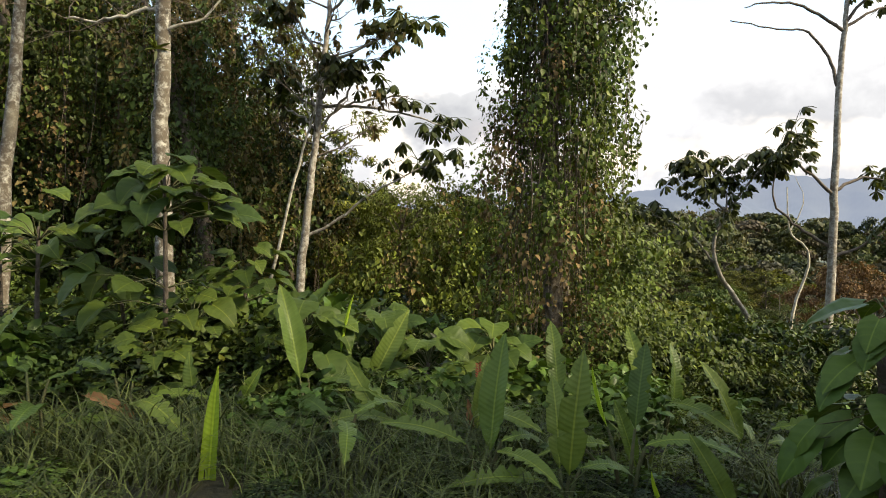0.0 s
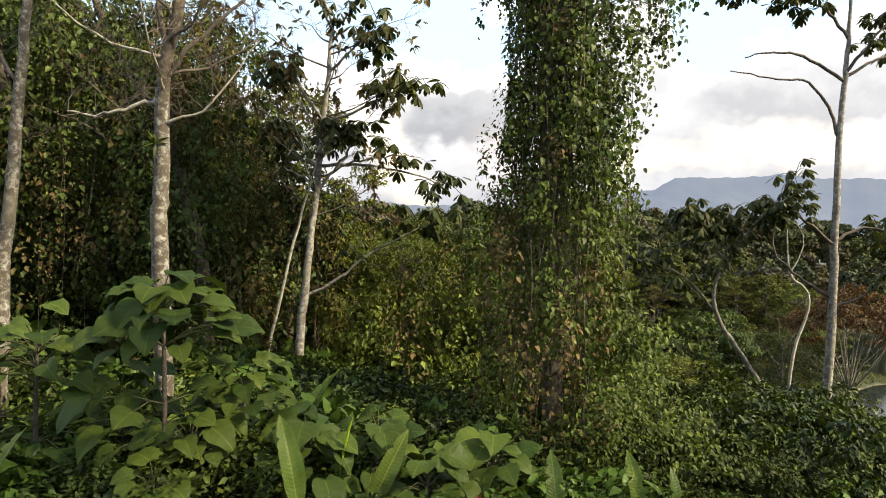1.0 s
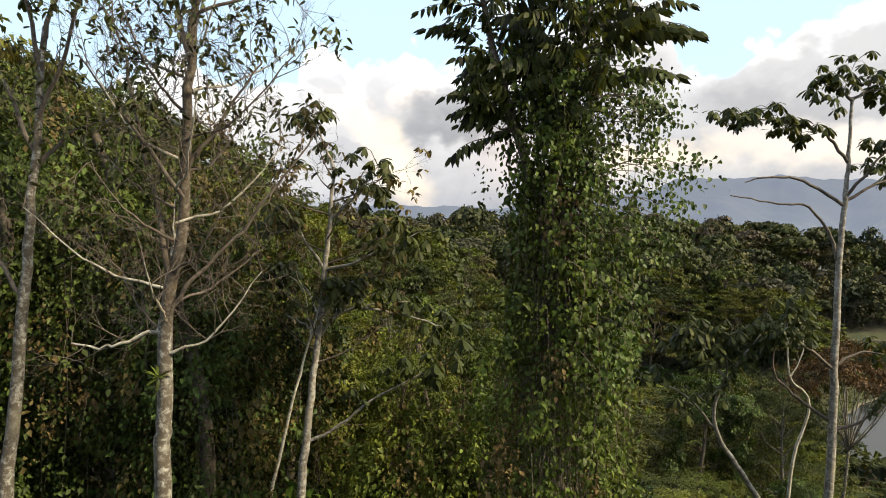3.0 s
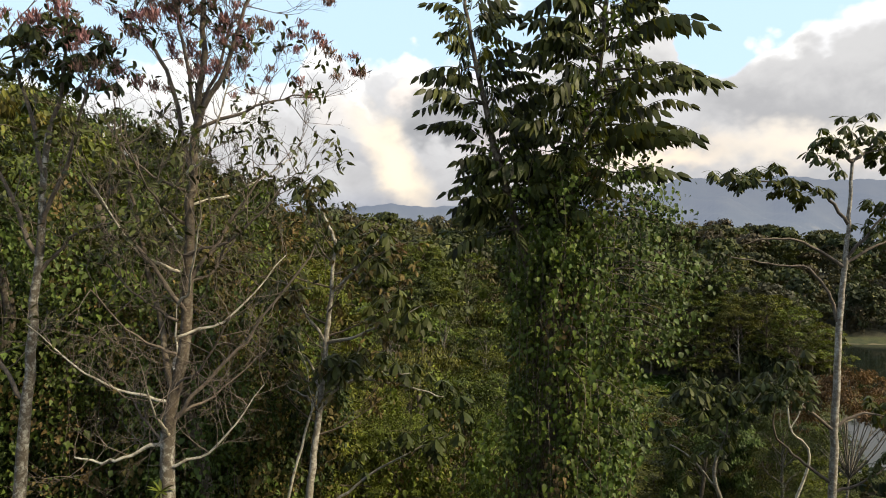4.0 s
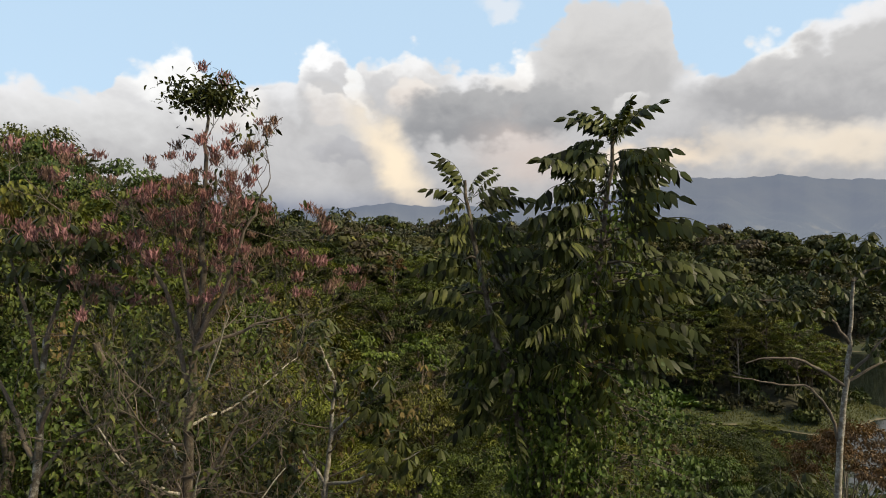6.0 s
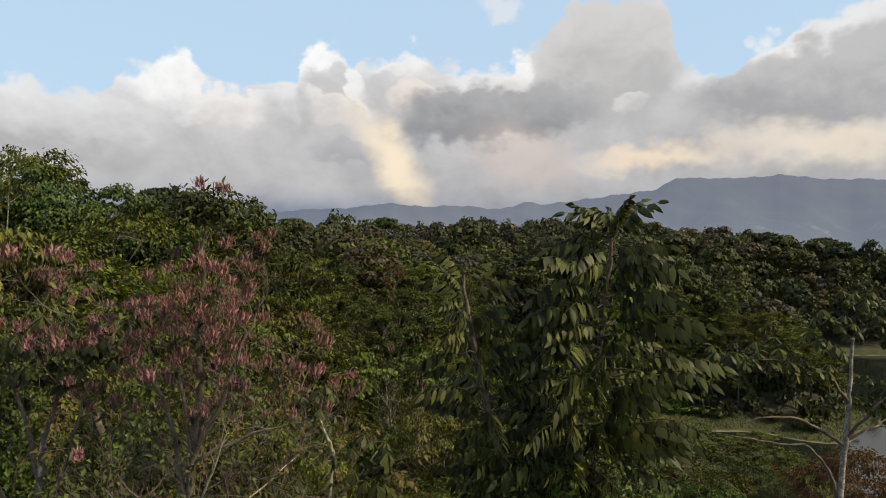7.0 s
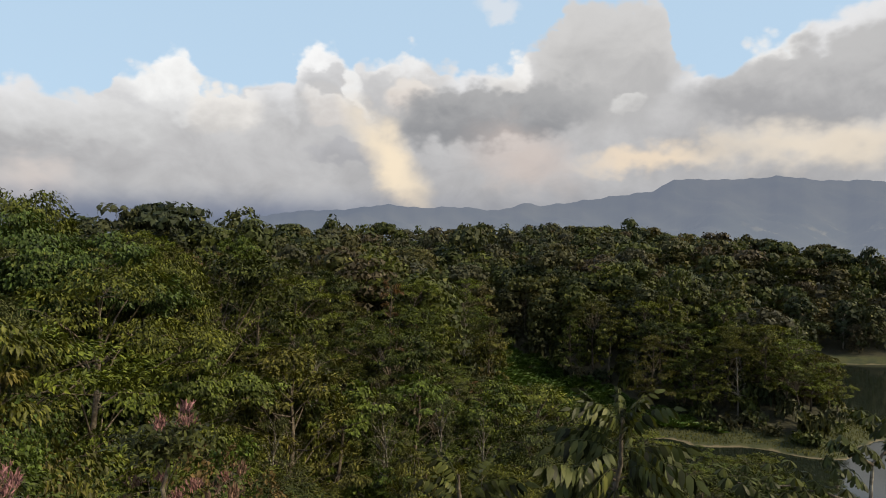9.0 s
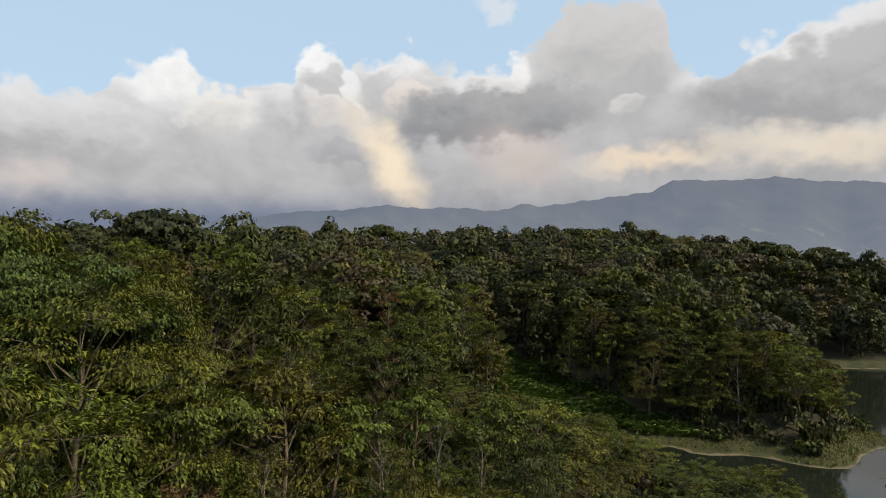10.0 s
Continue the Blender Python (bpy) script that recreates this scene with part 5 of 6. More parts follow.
def cecropias():
    tufts = [rosette(k, 0.54, 5 + k % 3).mesh("leaf_rosette", LEAF_CECROPIA) for k in range(5)]
    gen = np.random.default_rng(33)
    specs = (
        ("slender pale cecropia tree with few lobed leaf rosettes", (-3.8, 16.3, -2.2), 0.135,
         [(0, 0, 0), (0.1, 0, 3.0), (0.27, 0, 4.8), (0.48, 0, 6.6), (0.72, 0, 8.9), (0.85, 0, 10.2), (0.95, 0, 11.6)],
         [([(0.72, 0, 8.9), (0.2, -0.2, 9.8), (-0.3, -0.2, 10.6)], 3), ([(0.72, 0, 8.9), (1.5, -0.3, 9.1), (2.4, -0.4, 9.5), (3.2, -0.4, 9.9)], 3),
          ([(0.50, 0, 7.0), (1.0, 0.1, 7.7), (1.9, 0.1, 8.0), (2.9, 0.1, 8.1)], 0), ([(1.0, 0.1, 7.7), (1.4, 0, 8.3), (1.6, 0, 8.8)], 0), ([(0.55, 0, 7.2), (0.2, 0, 7.5), (-0.3, 0, 7.8)], 0), ([(0.6, 0, 7.8), (1.7, 0.4, 7.9), (2.8, 0.4, 7.7), (3.8, 0.4, 7.4)], 3), ([(0.2, 0, 4.4), (1.1, 0, 4.9), (2.2, 0, 5.7), (3.9, 0.1, 6.5)], 3),
          ([(0.85, 0, 10.2), (1.5, -0.1, 10.8), (2.1, 0, 11.6)], 4), ([(0.6, 0, 7.6), (0.1, 0.5, 8.4), (-0.6, 0.5, 8.9)], 3), ([(0.65, 0, 8.0), (1.1, -0.6, 8.4), (1.7, -0.8, 8.6)], 4),
          ([(0.95, 0, 11.5), (0.7, 0, 12.2), (0.4, 0, 12.9)], 3)], BARK_SMOOTH),
        ("tall pale cecropia tree with an umbrella of lobed leaves", (11.6, 19.3, -4.6), 0.155,
         [(0, 0, 0), (0.05, 0, 2.7), (0.26, 0, 6.3), (0.36, 0, 8.9), (0.48, 0, 11.4), (0.65, 0, 13.3), (0.75, 0, 14.5), (0.88, 0, 16.5)],
         [([(0.6, 0, 13.2), (-0.6, 0, 13.95), (-1.7, 0, 14.05), (-2.4, 0, 13.9)], 0), ([(0.48, 0, 11.4), (0.15, 0, 12.4), (-0.5, 0, 13.15), (-1.4, 0, 13.25), (-2.85, 0, 13.5)], 0),
          ([(0.6, 0, 13.2), (1.5, 0, 13.8), (2.4, 0.2, 14.0)], 2), ([(0.65, 0, 13.4), (1.4, -0.3, 14.5), (2.0, -0.4, 15.2)], 3),
          ([(0.75, 0, 14.5), (0.0, 0, 15.4), (-1.2, 0, 15.75), (-3.0, 0, 15.9)], 7), ([(0.88, 0, 16.4), (0.3, -0.2, 16.7), (-0.2, -0.2, 16.9)], 4), ([(0.88, 0, 16.4), (1.4, 0.2, 16.7), (1.9, 0.2, 16.8)], 5),
          ([(0.3, 0, 8.2), (-0.5, -0.2, 8.8), (-1.2, -0.2, 9.4), (-1.0, -0.2, 10.3)], 6), ([(0.32, 0, 8.3), (1.2, 0, 8.7), (2.4, 0, 8.5)], 3),
          ([(0.2, 0, 6.6), (-0.6, 0.3, 7.2), (-1.3, 0.4, 8.0), (-1.25, 0.4, 9.0)], 1),
          ([(0.25, 0, 6.3), (1.0, -0.1, 6.6), (1.9, -0.2, 7.2)], 2)], BARK_SMOOTH),
        ("leaning cecropia tree with a crooked bare stem", (11.5, 20.3, -4.9), 0.12,
         [(0, 0, 0), (-0.3, 0, 2.2), (-1.7, 0, 4.6), (-2.7, 0, 6.2), (-2.75, 0, 7.3), (-2.1, 0, 8.4)],
         [([(-2.75, 0, 7.3), (-2.4, 0, 8.2), (-2.6, 0, 9.2)], 6), ([(-2.1, 0, 8.4), (-1.5, 0, 9.2), (-0.9, 0, 9.8)], 5), ([(-2.7, 0, 6.3), (-3.8, 0, 7.5), (-5.4, 0, 8.1)], 3),
          ([(-2.4, 0, 8.0), (-3.2, -0.1, 8.8), (-3.7, -0.2, 9.4)], 6)], BARK_SMOOTH),
        ("thin pale leaning bare stem", (-5.0, 16.1, -2.2), 0.06,
         [(0, 0, 0), (0.35, 0, 2.0), (1.02, 0, 5.1), (1.6, 0, 7.2), (1.95, 0, 8.6)], [([(1.6, 0, 7.2), (1.5, 0.1, 8.0), (1.2, 0.1, 8.9)], 0)], BARK_BONE),
        ("leafless crooked young tree", (12.4, 23.0, -6.0), 0.07,
         [(0, 0, 0), (0.2, 0, 5.0), (0.9, 0, 7.6), (0.2, 0, 8.6), (0.1, 0, 10.2)], [([(0.2, 0, 8.6), (0.7, 0, 9.6), (0.4, 0, 10.6)], 0)], BARK_BONE),
    )
    for label, at, r, trunk, limbs, bark in specs:
        ob = thing("cecropia_tree" if "cecropia" in label else "bare_tree", label, "tree", "cecropia trees" if "cecropia" in label else "", at)
        part("trunk", limb(trunk, r, r * 0.28, 9, 6, 0.012, 2).mesh("trunk", bark, True), ob)
        if "few lobed" in label:
            twigs, dry = Soup(), Soup()
            ends = []
            for k in range(16):
                z = 6.5 + 0.32 * k
                b = np.array([0.45 + 0.1 * (z - 6.5), 0, z])
                a = k * 2.4
                out = np.array([math.cos(a), 0.8 * math.sin(a), 0]) * (1.0 + 0.9 * gen.random())
                add_tube(twigs, bend([b, b + out * 0.5 + (0, 0, 0.25), b + out + (0, 0, 0.7)], 3), np.linspace(0.028, 0.01, 7), 4)
                for q in (0.45, 0.75, 1.0):
                    fan(twigs, ends, b + out * q + np.array([0, 0, 0.7 * q]), out + gen.normal(0, 0.5, 3) + np.array([0, 0, 0.8]), 0.45, 0.012, 3, gen, 0.5, 0.2)
            for p, d in ends[::3]:
                add_leaves(dry, np.repeat(p[None], 3, 0), gen.normal(0, 0.7, (3, 3)) + np.array([0, 0, -0.6]), gen.normal(0, 0.5, (3, 3)) + np.array([0, 0, 1]), 0.2, 0.09, True)
            tagged(part("twig_mass", twigs.mesh("twig_mass", BARK_TWIG), ob), kind="stuff")
            tagged(part("dry_mantle", dry.mesh("dry_mantle", LEAF_DRYVINE), ob), kind="stuff")
        for k, (pts, n) in enumerate(limbs):
            bough = part("branch", limb(pts, r * 0.36, r * 0.11, 6, 5, 0.02, k).mesh("branch", BARK_TWIG if "umbrella" in label else bark, True), ob)
            line = bend(pts, 6)
            n = int(n * 1.35)
            for i in range(n):
                q = 1.0 - 0.5 * (i / max(n, 1)) ** 1.1
                p = line[int(q * (len(line) - 1))] + gen.normal(0, 0.3, 3) * (i > 0) + np.array([0, 0, 0.08])
                part("leaf_rosette", tufts[gen.integers(5)], bough, "", Matrix.LocRotScale(p, Euler((gen.normal(0, 0.2), gen.normal(0, 0.2), gen.random() * 6.28)), Vector((1, 1, 1)) * (0.8 + 0.4 * gen.random())))


def broadleaf_plants():
    """Saplings with large soft heart-shaped leaves on long stalks."""
    hearts = [blade(0.44, 0.42, HEART, 0.22 + 0.10 * k, 0.12 + 0.07 * k, 0.014, k).mesh("leaf", LEAF_NEAR, True) for k in range(4)]
    gen = np.random.default_rng(14)
    for x, y, top, wide, n in ((-3.75, 8.5, 3.05, 1.1, 46), (-5.5, 8.6, 2.35, 1.05, 36), (-2.75, 8.8, 1.75, 0.9, 32), (-3.2, 8.0, 1.15, 0.75, 20), (-4.7, 9.2, 1.5, 0.8, 20), (-1.75, 8.2, 1.05, 0.75, 22),
                               (-0.9, 8.9, 0.95, 0.7, 22), (-0.2, 8.3, 0.55, 0.7, 22), (-6.6, 9.4, 2.3, 0.9, 26), (0.7, 9.0, 0.6, 0.7, 22), (-3.3, 7.3, 0.75, 0.6, 16)):
        g = float(ground_z(x, y))
        ob = thing("broadleaf_sapling", "leafy green sapling with large soft heart-shaped leaves", "plant", "broad-leaved saplings", (x, y, g - 0.05))
        h = top - g
        stem = bend([(0, 0, 0), (gen.normal(0, 0.08), gen.normal(0, 0.08), h * 0.5), (0, 0, h * 0.97)], 6)
        s = Soup()
        add_tube(s, stem, np.linspace(0.045, 0.022, len(stem)), 7)
        stalks = Soup()
        n = int(n * 1.3)
        for k in range(n):
            q = 1 - (0.36 if k < 0.75 * n else 0.62) * (k / n) ** 1.3
            a = k * 2.4 + gen.normal(0, 0.3)
            b = stem[int(q * (len(stem) - 1))]
            reach = wide * (0.18 + 0.7 * (k / n) ** 0.6) * (0.6 + 0.5 * gen.random())
            d = np.array([math.cos(a), math.sin(a), 0.0])
            tip = b + d * reach + np.array([0, 0, 0.28 * (1 - 0.8 * k / n) + 0.1 * gen.normal()])
            add_tube(stalks, [b, (b + tip) / 2 + (0, 0, 0.08), tip], [0.009, 0.008, 0.006], 4)
            part("leaf", hearts[gen.integers(4)], ob, "", aim(tip, d + np.array([0, -0.25, -0.12 + 0.22 * gen.normal()]), (0.25 * gen.normal(), -0.35 + 0.25 * gen.normal(), 1), (0.62 if x == -3.75 else 0.5 if x > -2.5 else 0.42) + 0.6 * gen.random()))
        part("stem", s.mesh("stem", BARK_TWIG, True), ob)
        tagged(part("stalk_tangle", stalks.mesh("stalk_tangle", STEM), ob), kind="stuff")


def heliconias():
    """Clumps of heliconia with upright paddle leaves."""
    kinds = [blade(1.0, 0.27, PADDLE, 0.18 + 0.12 * k, 0.5 - 0.09 * k, 0.012, 20 + k, 0.05 + 0.07 * k).mesh("paddle_leaf", LEAF_HELI, True) for k in range(6)]
    rolled = blade(1.0, 0.15, PADDLE, 0.03, 0.55, 0.004, 9).mesh("paddle_leaf", LEAF_BRIGHT, True)
    spear = blade(1.0, 0.15, [0.5, 0.9, 1.0, 1.0, 0.96, 0.9, 0.82, 0.7, 0.5, 0.25, 0.02], 0.03, 0.35, 0.004, 9).mesh("paddle_leaf", LEAF_BRIGHT, True)
    gen = np.random.default_rng(21)

    def clump_of(x, y, leaves, label):
        g = float(ground_z(x, y))
        ob = thing("heliconia_plant", label, "plant", "heliconia clumps", (x, y, g))
        stalks = Soup()
        for base, tip, mesh, face in leaves:
            base, tip = np.asarray(base, float) - (x, y, g), np.asarray(tip, float) - (x, y, g)
            d = tip - base
            ln = float(np.linalg.norm(d))
            part("paddle_leaf", mesh, ob, "", aim(base, d, face, ln))
            foot = np.array([base[0] * 0.3, base[1] * 0.3, 0.0])
            add_tube(stalks, bend([foot, (foot + base) / 2 + (base - foot) * (0, 0, 0.12), base], 3), np.linspace(0.022, 0.012, 7), 5)
        tagged(part("stalk_tangle", stalks.mesh("stalk_tangle", STEM, True), ob), kind="stuff")
        return ob

    front = (0.1, -1, 0.35)
    hero = "upright heliconia with large green paddle leaves"
    clump_of(-1.89, 5.1, [((-1.90, 5.1, -0.10), (-1.83, 5.1, 0.97), spear, (-0.2, -1, 0.1))], "heliconia with one rolled bright yellow-green spear leaf")
    clump_of(-2.42, 6.5, [((-2.6, 6.8, 0.0), (-2.72, 6.6, 0.75), kinds[2], front), ((-2.3, 6.9, 0.05), (-2.0, 6.7, 0.62), kinds[1], front)],
             hero)
    clump_of(-0.5, 6.4, [((-0.52, 6.4, -0.38), (-0.33, 6.35, 0.42), kinds[0], front), ((-0.7, 6.5, -0.2), (-1.4, 6.3, 0.15), kinds[2], (0, -0.2, 1)), ((-0.6, 6.7, 0.0), (-1.0, 6.6, 0.75), kinds[1], front)], hero)
    clump_of(-1.1, 8.0, [((-1.3, 8.0, 0.55), (-1.15, 8.0, 1.35), rolled, (-1, -0.3, 0)), ((-0.95, 8.0, 0.15), (-0.45, 8.0, 1.15), kinds[0], front), ((-1.5, 8.0, 0.2), (-1.1, 8.0, 0.85), kinds[1], (0.5, -1, 0.3)), ((-1.6, 7.8, 0.2), (-2.6, 7.7, 0.45), kinds[3], (0, -0.3, 1))], hero)
    ob = clump_of(0.3, 7.5, [((0.0, 7.5, 0.1), (0.64, 7.4, 0.68), kinds[1], (-0.5, -0.6, 0.8)), ((0.2, 7.5, 0.0), (-0.2, 7.3, 0.5), kinds[2], front), ((0.5, 7.6, -0.2), (1.0, 7.3, 0.2), kinds[3], (0, -0.4, 1))], "heliconia with a withered red flower spike")
    s = Soup()
    n = 12
    zz = np.linspace(0.42, 0.58, n) - float(ground_z(0.3, 7.5))
    P = np.stack([np.full(n, 0.11), np.full(n, -0.15), zz], 1)
    add_leaves(s, P, np.stack([np.where(np.arange(n) % 2, 0.7, -0.7), np.full(n, -0.3), np.full(n, 0.5)], 1), np.tile([0, -1.0, 0.3], (n, 1)), 0.05, 0.025, True)
    part("flower_spike", s.mesh("flower_spike", RED_BRACT), ob, "red flower bracts")
    clump_of(1.7, 6.0, [((1.82, 6.0, -0.15), (1.66, 6.0, 0.48), kinds[0], front), ((1.58, 6.1, 0.2), (1.42, 6.1, 0.78), rolled, (-1, -0.3, 0)), ((1.6, 5.9, -0.3), (0.9, 5.6, -0.35), kinds[3], (0, -0.3, 1)),
                        ((1.2, 6.2, 0.1), (1.1, 6.1, 0.55), kinds[1], front)], hero)
    clump_of(2.2, 5.0, [((2.3, 5.0, -0.2), (2.0, 5.0, 0.45), kinds[0], front), ((1.8, 5.0, -0.3), (1.6, 4.9, 0.18), rolled, (-1, -0.5, 0.2)), ((2.0, 5.2, -0.35), (1.2, 5.0, -0.1), kinds[3], (0, -0.3, 1))], hero)
    for x, y, n, big in ((-0.9, 5.6, 5, 0.7), (0.35, 5.3, 7, 0.75), (0.95, 5.0, 6, 0.7), (-3.6, 5.7, 5, 0.7), (1.55, 5.35, 5, 0.7), (-1.25, 5.9, 4, 0.6), (-4.3, 6.6, 6, 0.8), (-5.4, 7.2, 7, 0.9), (-3.2, 6.4, 6, 0.75), (0.2, 6.2, 6, 0.6), (0.8, 5.9, 7, 0.65), (1.3, 7.0, 6, 0.7), (-1.5, 7.1, 6, 0.8), (2.6, 7.6, 6, 0.8), (-6.3, 8.0, 7, 1.1), (3.4, 6.9, 6, 0.7), (-4.6, 9.2, 6, 1.4), (-2.4, 9.6, 7, 1.2)):
        g = float(ground_z(x, y))
        out = []
        for k in range(max(3, int(n * 0.7))):
            a = k * 2.4 + gen.random()
            stand = gen.random() < 0.14
            base = np.array([x + 0.16 * math.cos(a), y + 0.16 * math.sin(a), g + big * (0.25 + 0.55 * gen.random())])
            tip = base + big * (0.9 + 0.5 * gen.random()) * (np.array([0.22 * math.cos(a), 0.22 * math.sin(a), 1.0]) if stand else np.array([0.85 * math.cos(a), 0.85 * math.sin(a), 0.15 + 0.45 * gen.random()]))
            out.append((base, tip, kinds[gen.integers(2) if stand else 2 + gen.integers(4)], (0.5 * gen.normal(), -1, 0.35) if stand else (0.3 * gen.normal(), -0.45, 1)))
        clump_of(x, y, out, "clump of heliconia with arching green paddle leaves")


def undergrowth():
    """Low shrubs, grass and litter that fill the foreground and the slope."""
    gen = np.random.default_rng(55)
    groups = [(LEAF_SHRUB, 0.10, "low leafy shrub with small dark green leaves"), (LEAF_GLOSSY, 0.19, "bushy green undergrowth shrub"), (LEAF_VINE, 0.09, "tangled low shrub overgrown with creepers")]
    kits, bushes = [], []
    for k, (mat, size, label) in enumerate(groups):
        for v in range(2):
            s, w = Soup(), Soup()
            for _ in range(14):
                c = np.array([gen.normal(0, 0.4), gen.normal(0, 0.4), 0.25 + 0.75 * gen.random()])
                clump(s, c, 0.36 if k == 1 else 0.34, 34 if k == 1 else 90, size, gen, k == 1, hang=0.1, slim=0.55, cut=-0.5)
                add_tube(w, [(0, 0, -0.1), (c[0] * 0.5, c[1] * 0.5, c[2] * 0.6), c], [0.014, 0.01, 0.006], 3)
            kits.append((s.mesh("foliage", mat), w.mesh("stem_tangle", STEM), label))
    for v in range(3):
        s, w = Soup(), Soup()
        for _ in range(16):
            c = np.array([gen.normal(0, 0.42), gen.normal(0, 0.42), 0.2 + 0.8 * gen.random()])
            bough(s, c, 0.36, 0.8, 130, 0.07, gen, False, 0.4, 0.6, 26)
            add_tube(w, [(0, 0, -0.1), (c[0] * 0.5, c[1] * 0.5, c[2] * 0.6), c], [0.014, 0.01, 0.006], 3)
        bushes.append((s.mesh("foliage", LEAF_SHRUB), w.mesh("stem_tangle", STEM)))
    spots = []
    for j in range(11):
        for i in range(-12, 13):
            y = 6.9 + j * 0.9 + 0.25 * gen.normal()
            x = (i + 0.5 * (j % 2)) * 0.95 + 0.25 * gen.normal()
            if abs(x) < 0.74 * y + 0.8:
                spots.append((x, y))
    for j in range(5):
        for i in range(-9, 10):
            spots.append(((i + 0.5 * (j % 2)) * 0.6 + 0.2 * gen.normal(), 4.4 + j * 0.5 + 0.15 * gen.normal()))
    for x, y in spots:
        if y < 5.3 and abs(x + 0.37 * y) < 0.45:
            continue
        tall = max(0.15, 0.42 + 0.11 * (y - 6.5) - (0.2 if y < 6.6 else 0)) + (0.3 if x < -2 and y > 7 else 0) - (0.2 if x > 2.5 else 0)
        fol, st, label = kits[gen.integers(len(kits))]
        ob = thing("shrub", label, "shrub", "undergrowth shrubs")
        ob.matrix_basis = Matrix.LocRotScale((x, y, float(ground_z(x, y)) - 0.05), Euler((0, 0, gen.random() * 6.28)), Vector((0.9, 0.9, 1)) * tall * (0.8 + 0.4 * gen.random()) + Vector((0.3, 0.3, 0)))
        part("foliage", fol, ob)
        part("stem_tangle", st, ob)
    # larger bushes down the slope to the lake side
    for k in range(115):
        y = 11 + 17 * gen.random() ** 1.1
        x = y * (0.16 + 0.66 * gen.random()) + 1.5
        if math.hypot(x - 11.6, y - 19.3) < 1.2:
            continue
        fol, st = bushes[gen.integers(3)]
        big = ((1.5 - 0.15 * y if x < 0.56 * y else 0.9 - 0.20 * y) - float(ground_z(x, y))) / 1.35 * (0.35 + 0.6 * gen.random())
        big = min(big, 2.6)
        if big < 0.5:
            continue
        ob = thing("bush", "dense sunlit bush on the falling slope", "shrub", "bushes on the slope")
        ob.matrix_basis = Matrix.LocRotScale((x, y, float(ground_z(x, y)) - 0.2), Euler((0, 0, gen.random() * 6.28)), (big * 1.35, big * 1.35, big * 1.1))
        part("foliage", fol, ob)
        part("stem_tangle", st, ob)
    # thicket at the foot of the vine-hung trees
    for k in range(90):
        y = 10.8 + 6.5 * gen.random()
        x = -9.5 + 11.0 * gen.random() if k % 3 else 3.6 + 5.5 * gen.random()
        if abs(x) > 0.72 * y or min(math.hypot(x + 4.6, y - 10.4), math.hypot(x + 3.8, y - 16.3), math.hypot(x - 2, y - 12)) < 0.9:
            continue
        fol, st = bushes[gen.integers(3)]
        g = float(ground_z(x, y))
        big = (0.2 + 0.9 * gen.random() - g) / 1.3
        ob = thing("bush", "tall tangled bush at the foot of vine-hung trees", "shrub", "thicket bushes")
        ob.matrix_basis = Matrix.LocRotScale((x, y, g - 0.15), Euler((0, 0, gen.random() * 6.28)), (big * 0.95, big * 0.95, big))
        part("foliage", fol, ob)
        part("stem_tangle", st, ob)
    # long grass at the edge of the clearing
    s = Soup()
    n = 12000
    x = -5.5 + 11 * gen.random(n)
    y = 3.6 + 3.4 * gen.random(n)
    clumps = np.sin(x * 2.1 + 1) + np.sin(y * 3 + x) + gen.normal(0, 0.5, n) - 0.5 * np.abs(x + 0.9) + 1.4 * (x < -3.3) * (y < 6) - 9.0 * (np.abs(x + 0.37 * y) < 0.12) * (y < 5.1) > -0.9
    x, y = x[clumps], y[clumps]
    n = len(x)
    z = ground_z(x, y)
    a = gen.random(n) * 6.28
    L = (0.3 + 0.5 * gen.random(n)) * np.clip(0.35 + 0.5 * (y - 4.2), 0.5, 1.1)
    lean = 0.6 + 0.9 * gen.random(n)
    w = 0.006 + 0.010 * gen.random(n) ** 2
    out = np.stack([np.cos(a), np.sin(a), 0 * a], 1)
    side = np.stack([-np.sin(a), np.cos(a), 0 * a], 1) * w[:, None]
    b = np.stack([x, y, z], 1)
    rows = []
    for q in (0, 0.4, 0.75, 1.0):
        c = b + out * (L * lean * q**1.8)[:, None] + np.array([0, 0, 1.0]) * (L * (q - 0.35 * lean * q**2.4))[:, None]
        rows += [c - side * (1 - 0.9 * q), c + side * (1 - 0.9 * q)]
    i = np.arange(n)[:, None] * 8
    s.add(np.stack(rows, 1).reshape(-1, 3), np.concatenate([i + np.array([[k, k + 1, k + 3, k + 2]]) for k in (0, 2, 4)]))
    tagged(new("grass", s.mesh("grass", GRASS)), "long arching green grass blades", "grass", kind="stuff")
    # fallen dry leaves
    dead = [blade(0.9, 0.2, PADDLE, 0.5, 0.7, 0.03, 40 + k, 0.3).mesh("dead_leaf", LEAF_DEAD, True) for k in range(2)]
    for k, (x, y, z, dx, dz) in enumerate(((-4.6, 6.0, 0.15, -0.7, -0.6), (-4.3, 6.1, 0.3, 0.8, -0.2), (-4.8, 6.2, 0.0, 0.4, 0.5), (-3.6, 6.3, 0.45, 0.9, -0.1), (0.25, 6.6, 0.35, 0.1, -0.8))):
        ob = tagged(new("withered_leaf", dead[k % 2]), "withered brown heliconia leaf hanging in the undergrowth", "leaf", "withered leaves")
        ob.matrix_basis = aim((x, y, z), (dx, -0.2, dz), (0.2, -0.5, 0.7), 0.8)


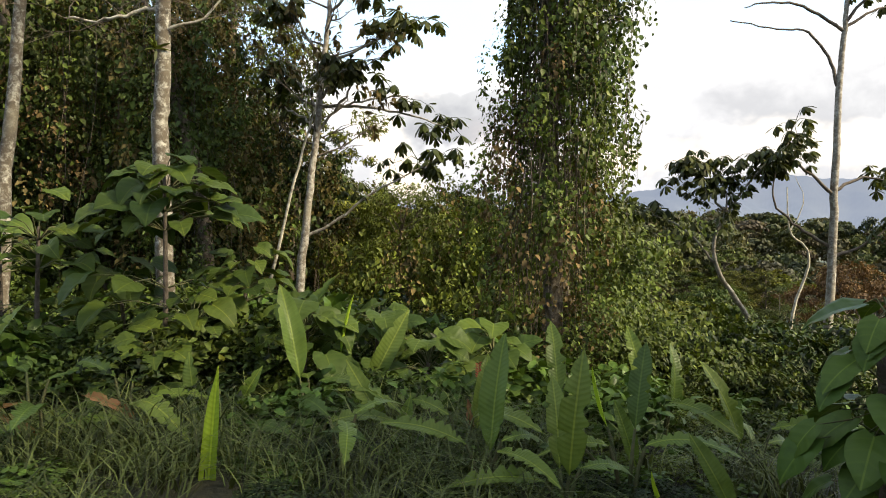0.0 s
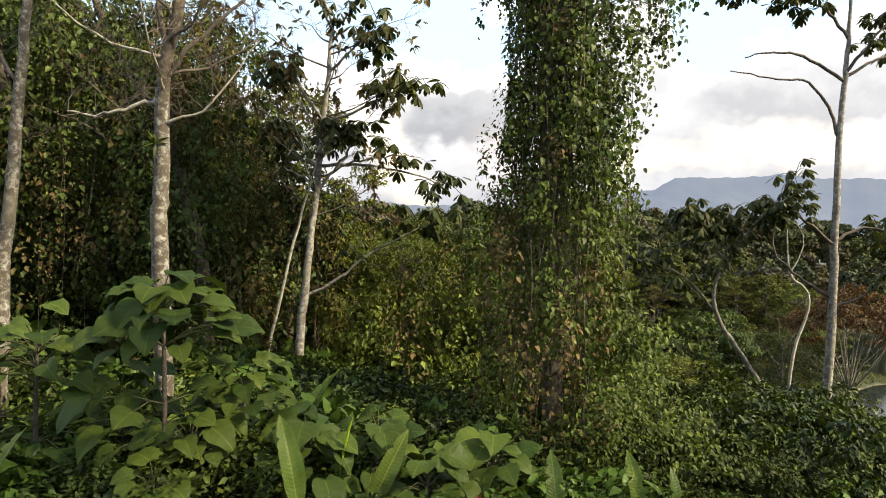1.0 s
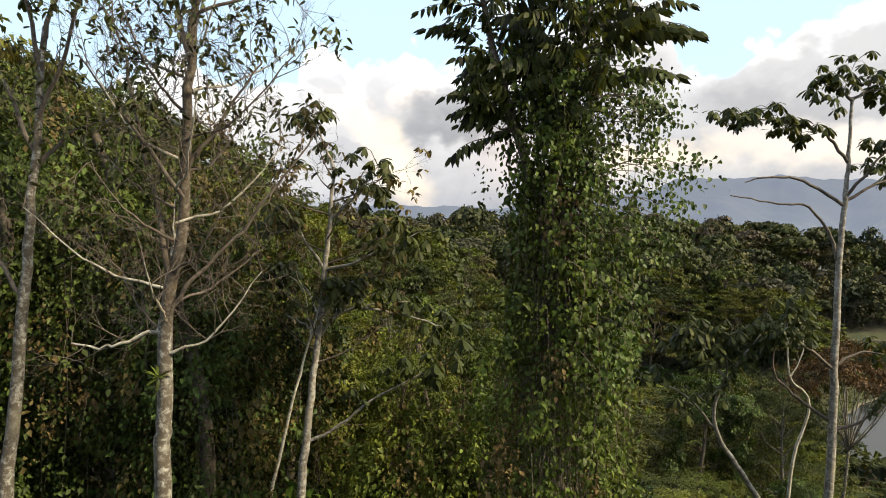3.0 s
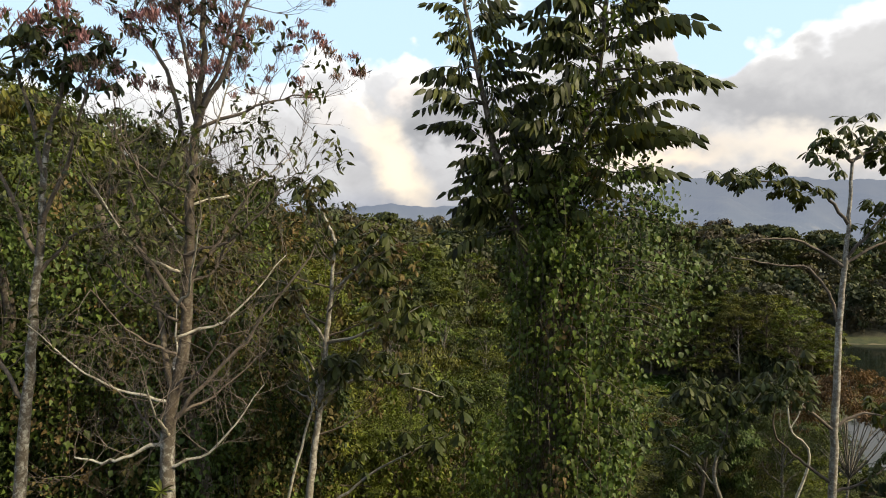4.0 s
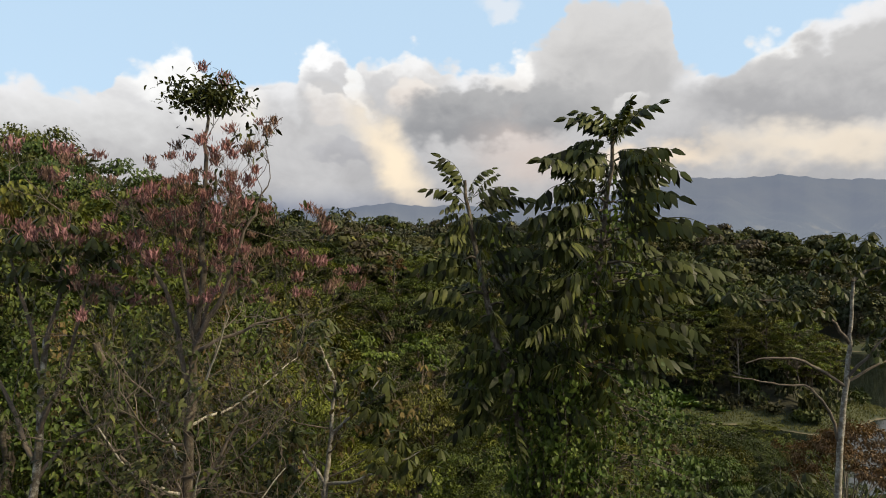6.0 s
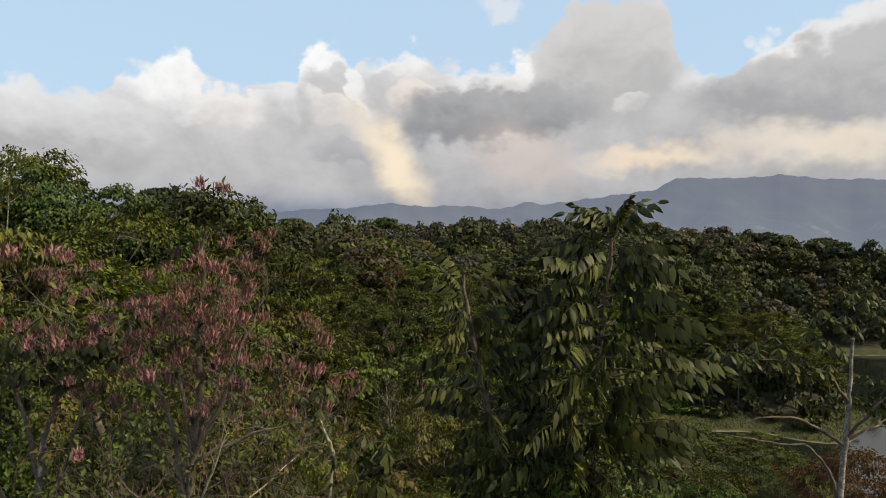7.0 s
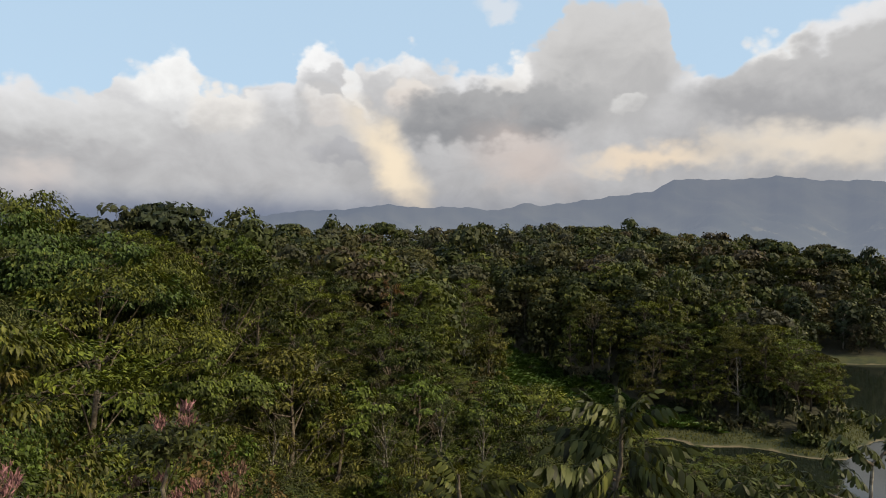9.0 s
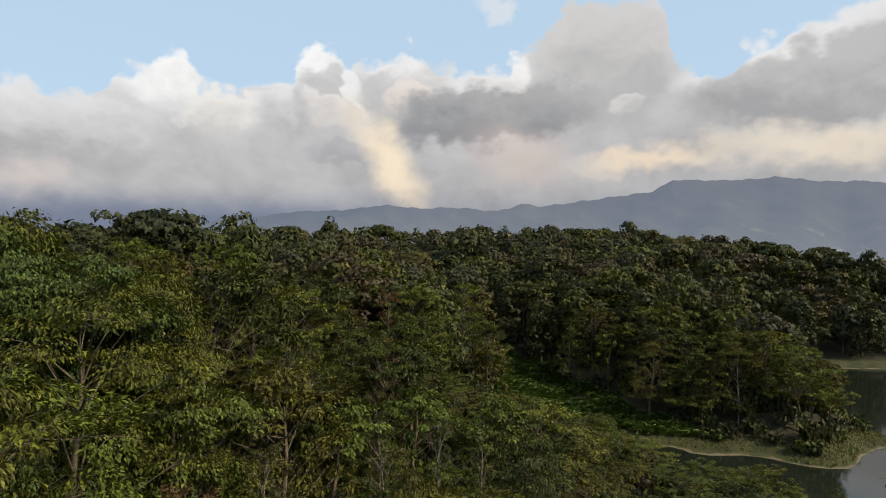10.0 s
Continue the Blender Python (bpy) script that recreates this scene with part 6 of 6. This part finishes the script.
def climber_post():
    """The leafy climber close by, on a dead stump."""
    big = [blade(0.46, 0.34, HEART, 0.3, 0.18, 0.008, 70 + k).mesh("leaf", LEAF_GLOSSY, True) for k in range(3)]
    gen = np.random.default_rng(88)
    x, y = 3.25, 4.6
    g = float(ground_z(x, y))
    ob = thing("climbing_plant", "climber with big glossy dark green leaves on a dead stump", "plant", "", (x, y, g - 0.05))
    part("stump", limb([(0, 0, 0), (0.03, 0, 0.8), (0.0, 0.02, 1.55)], 0.10, 0.07, 8, 4, 0.01, 1).mesh("stump", BARK_BROWN, True), ob)
    vines = Soup()
    for k in range(64):
        z = 0.3 + 1.6 * gen.random()
        a = gen.random() * 6.28
        r = 0.16 + 0.5 * gen.random() * (0.5 + 0.5 * math.sin(z * 2.0 + 0.6))
        d = np.array([math.cos(a), math.sin(a), -0.55 + 0.35 * gen.normal()])
        p = np.array([math.cos(a) * r, math.sin(a) * r, z])
        add_tube(vines, [(0, 0, z - 0.1), p * (0.5, 0.5, 1) + (0, 0, 0.05), p], [0.008, 0.007, 0.005], 4)
        part("leaf", big[k % 3], ob, "", aim(p, d, (0.5 * d[0], 0.5 * d[1] - 0.3, 1), 0.5 + 0.5 * gen.random()))
    part("vine_tangle", vines.mesh("vine_tangle", STEM), ob)


def shore_grass():
    """Tufted grass on the lake's banks."""
    gen = np.random.default_rng(64)
    s = Soup()
    x, y = 50 + 95 * gen.random(30000), 145 + 60 * gen.random(30000)
    w = lake_depth_way(x, y)
    ok = (w < -0.7) & (w > -11 + 4 * gen.random(30000))
    x, y = x[ok], y[ok]
    n = len(x)
    P = np.stack([x, y, ground_z(x, y) - 0.05], 1)
    L = 0.45 + 0.6 * gen.random(n)
    add_leaves(s, P, gen.normal(0, 0.35, (n, 3)) + np.array([0, 0, 1.0]), gen.normal(0, 0.4, (n, 3)) + np.array([0, -1, 0.4]), L, L * 0.5, "scrap")
    tagged(new("shore_grass", s.mesh("shore_grass", REED)), "olive tufted grass along the lake bank", "grass", kind="stuff")


shore_grass()
great_vine_tree()
twig_parts()
flowering_trees()
cecropias()
vine_wall()
broadleaf_plants()
heliconias()
undergrowth()
climber_post()
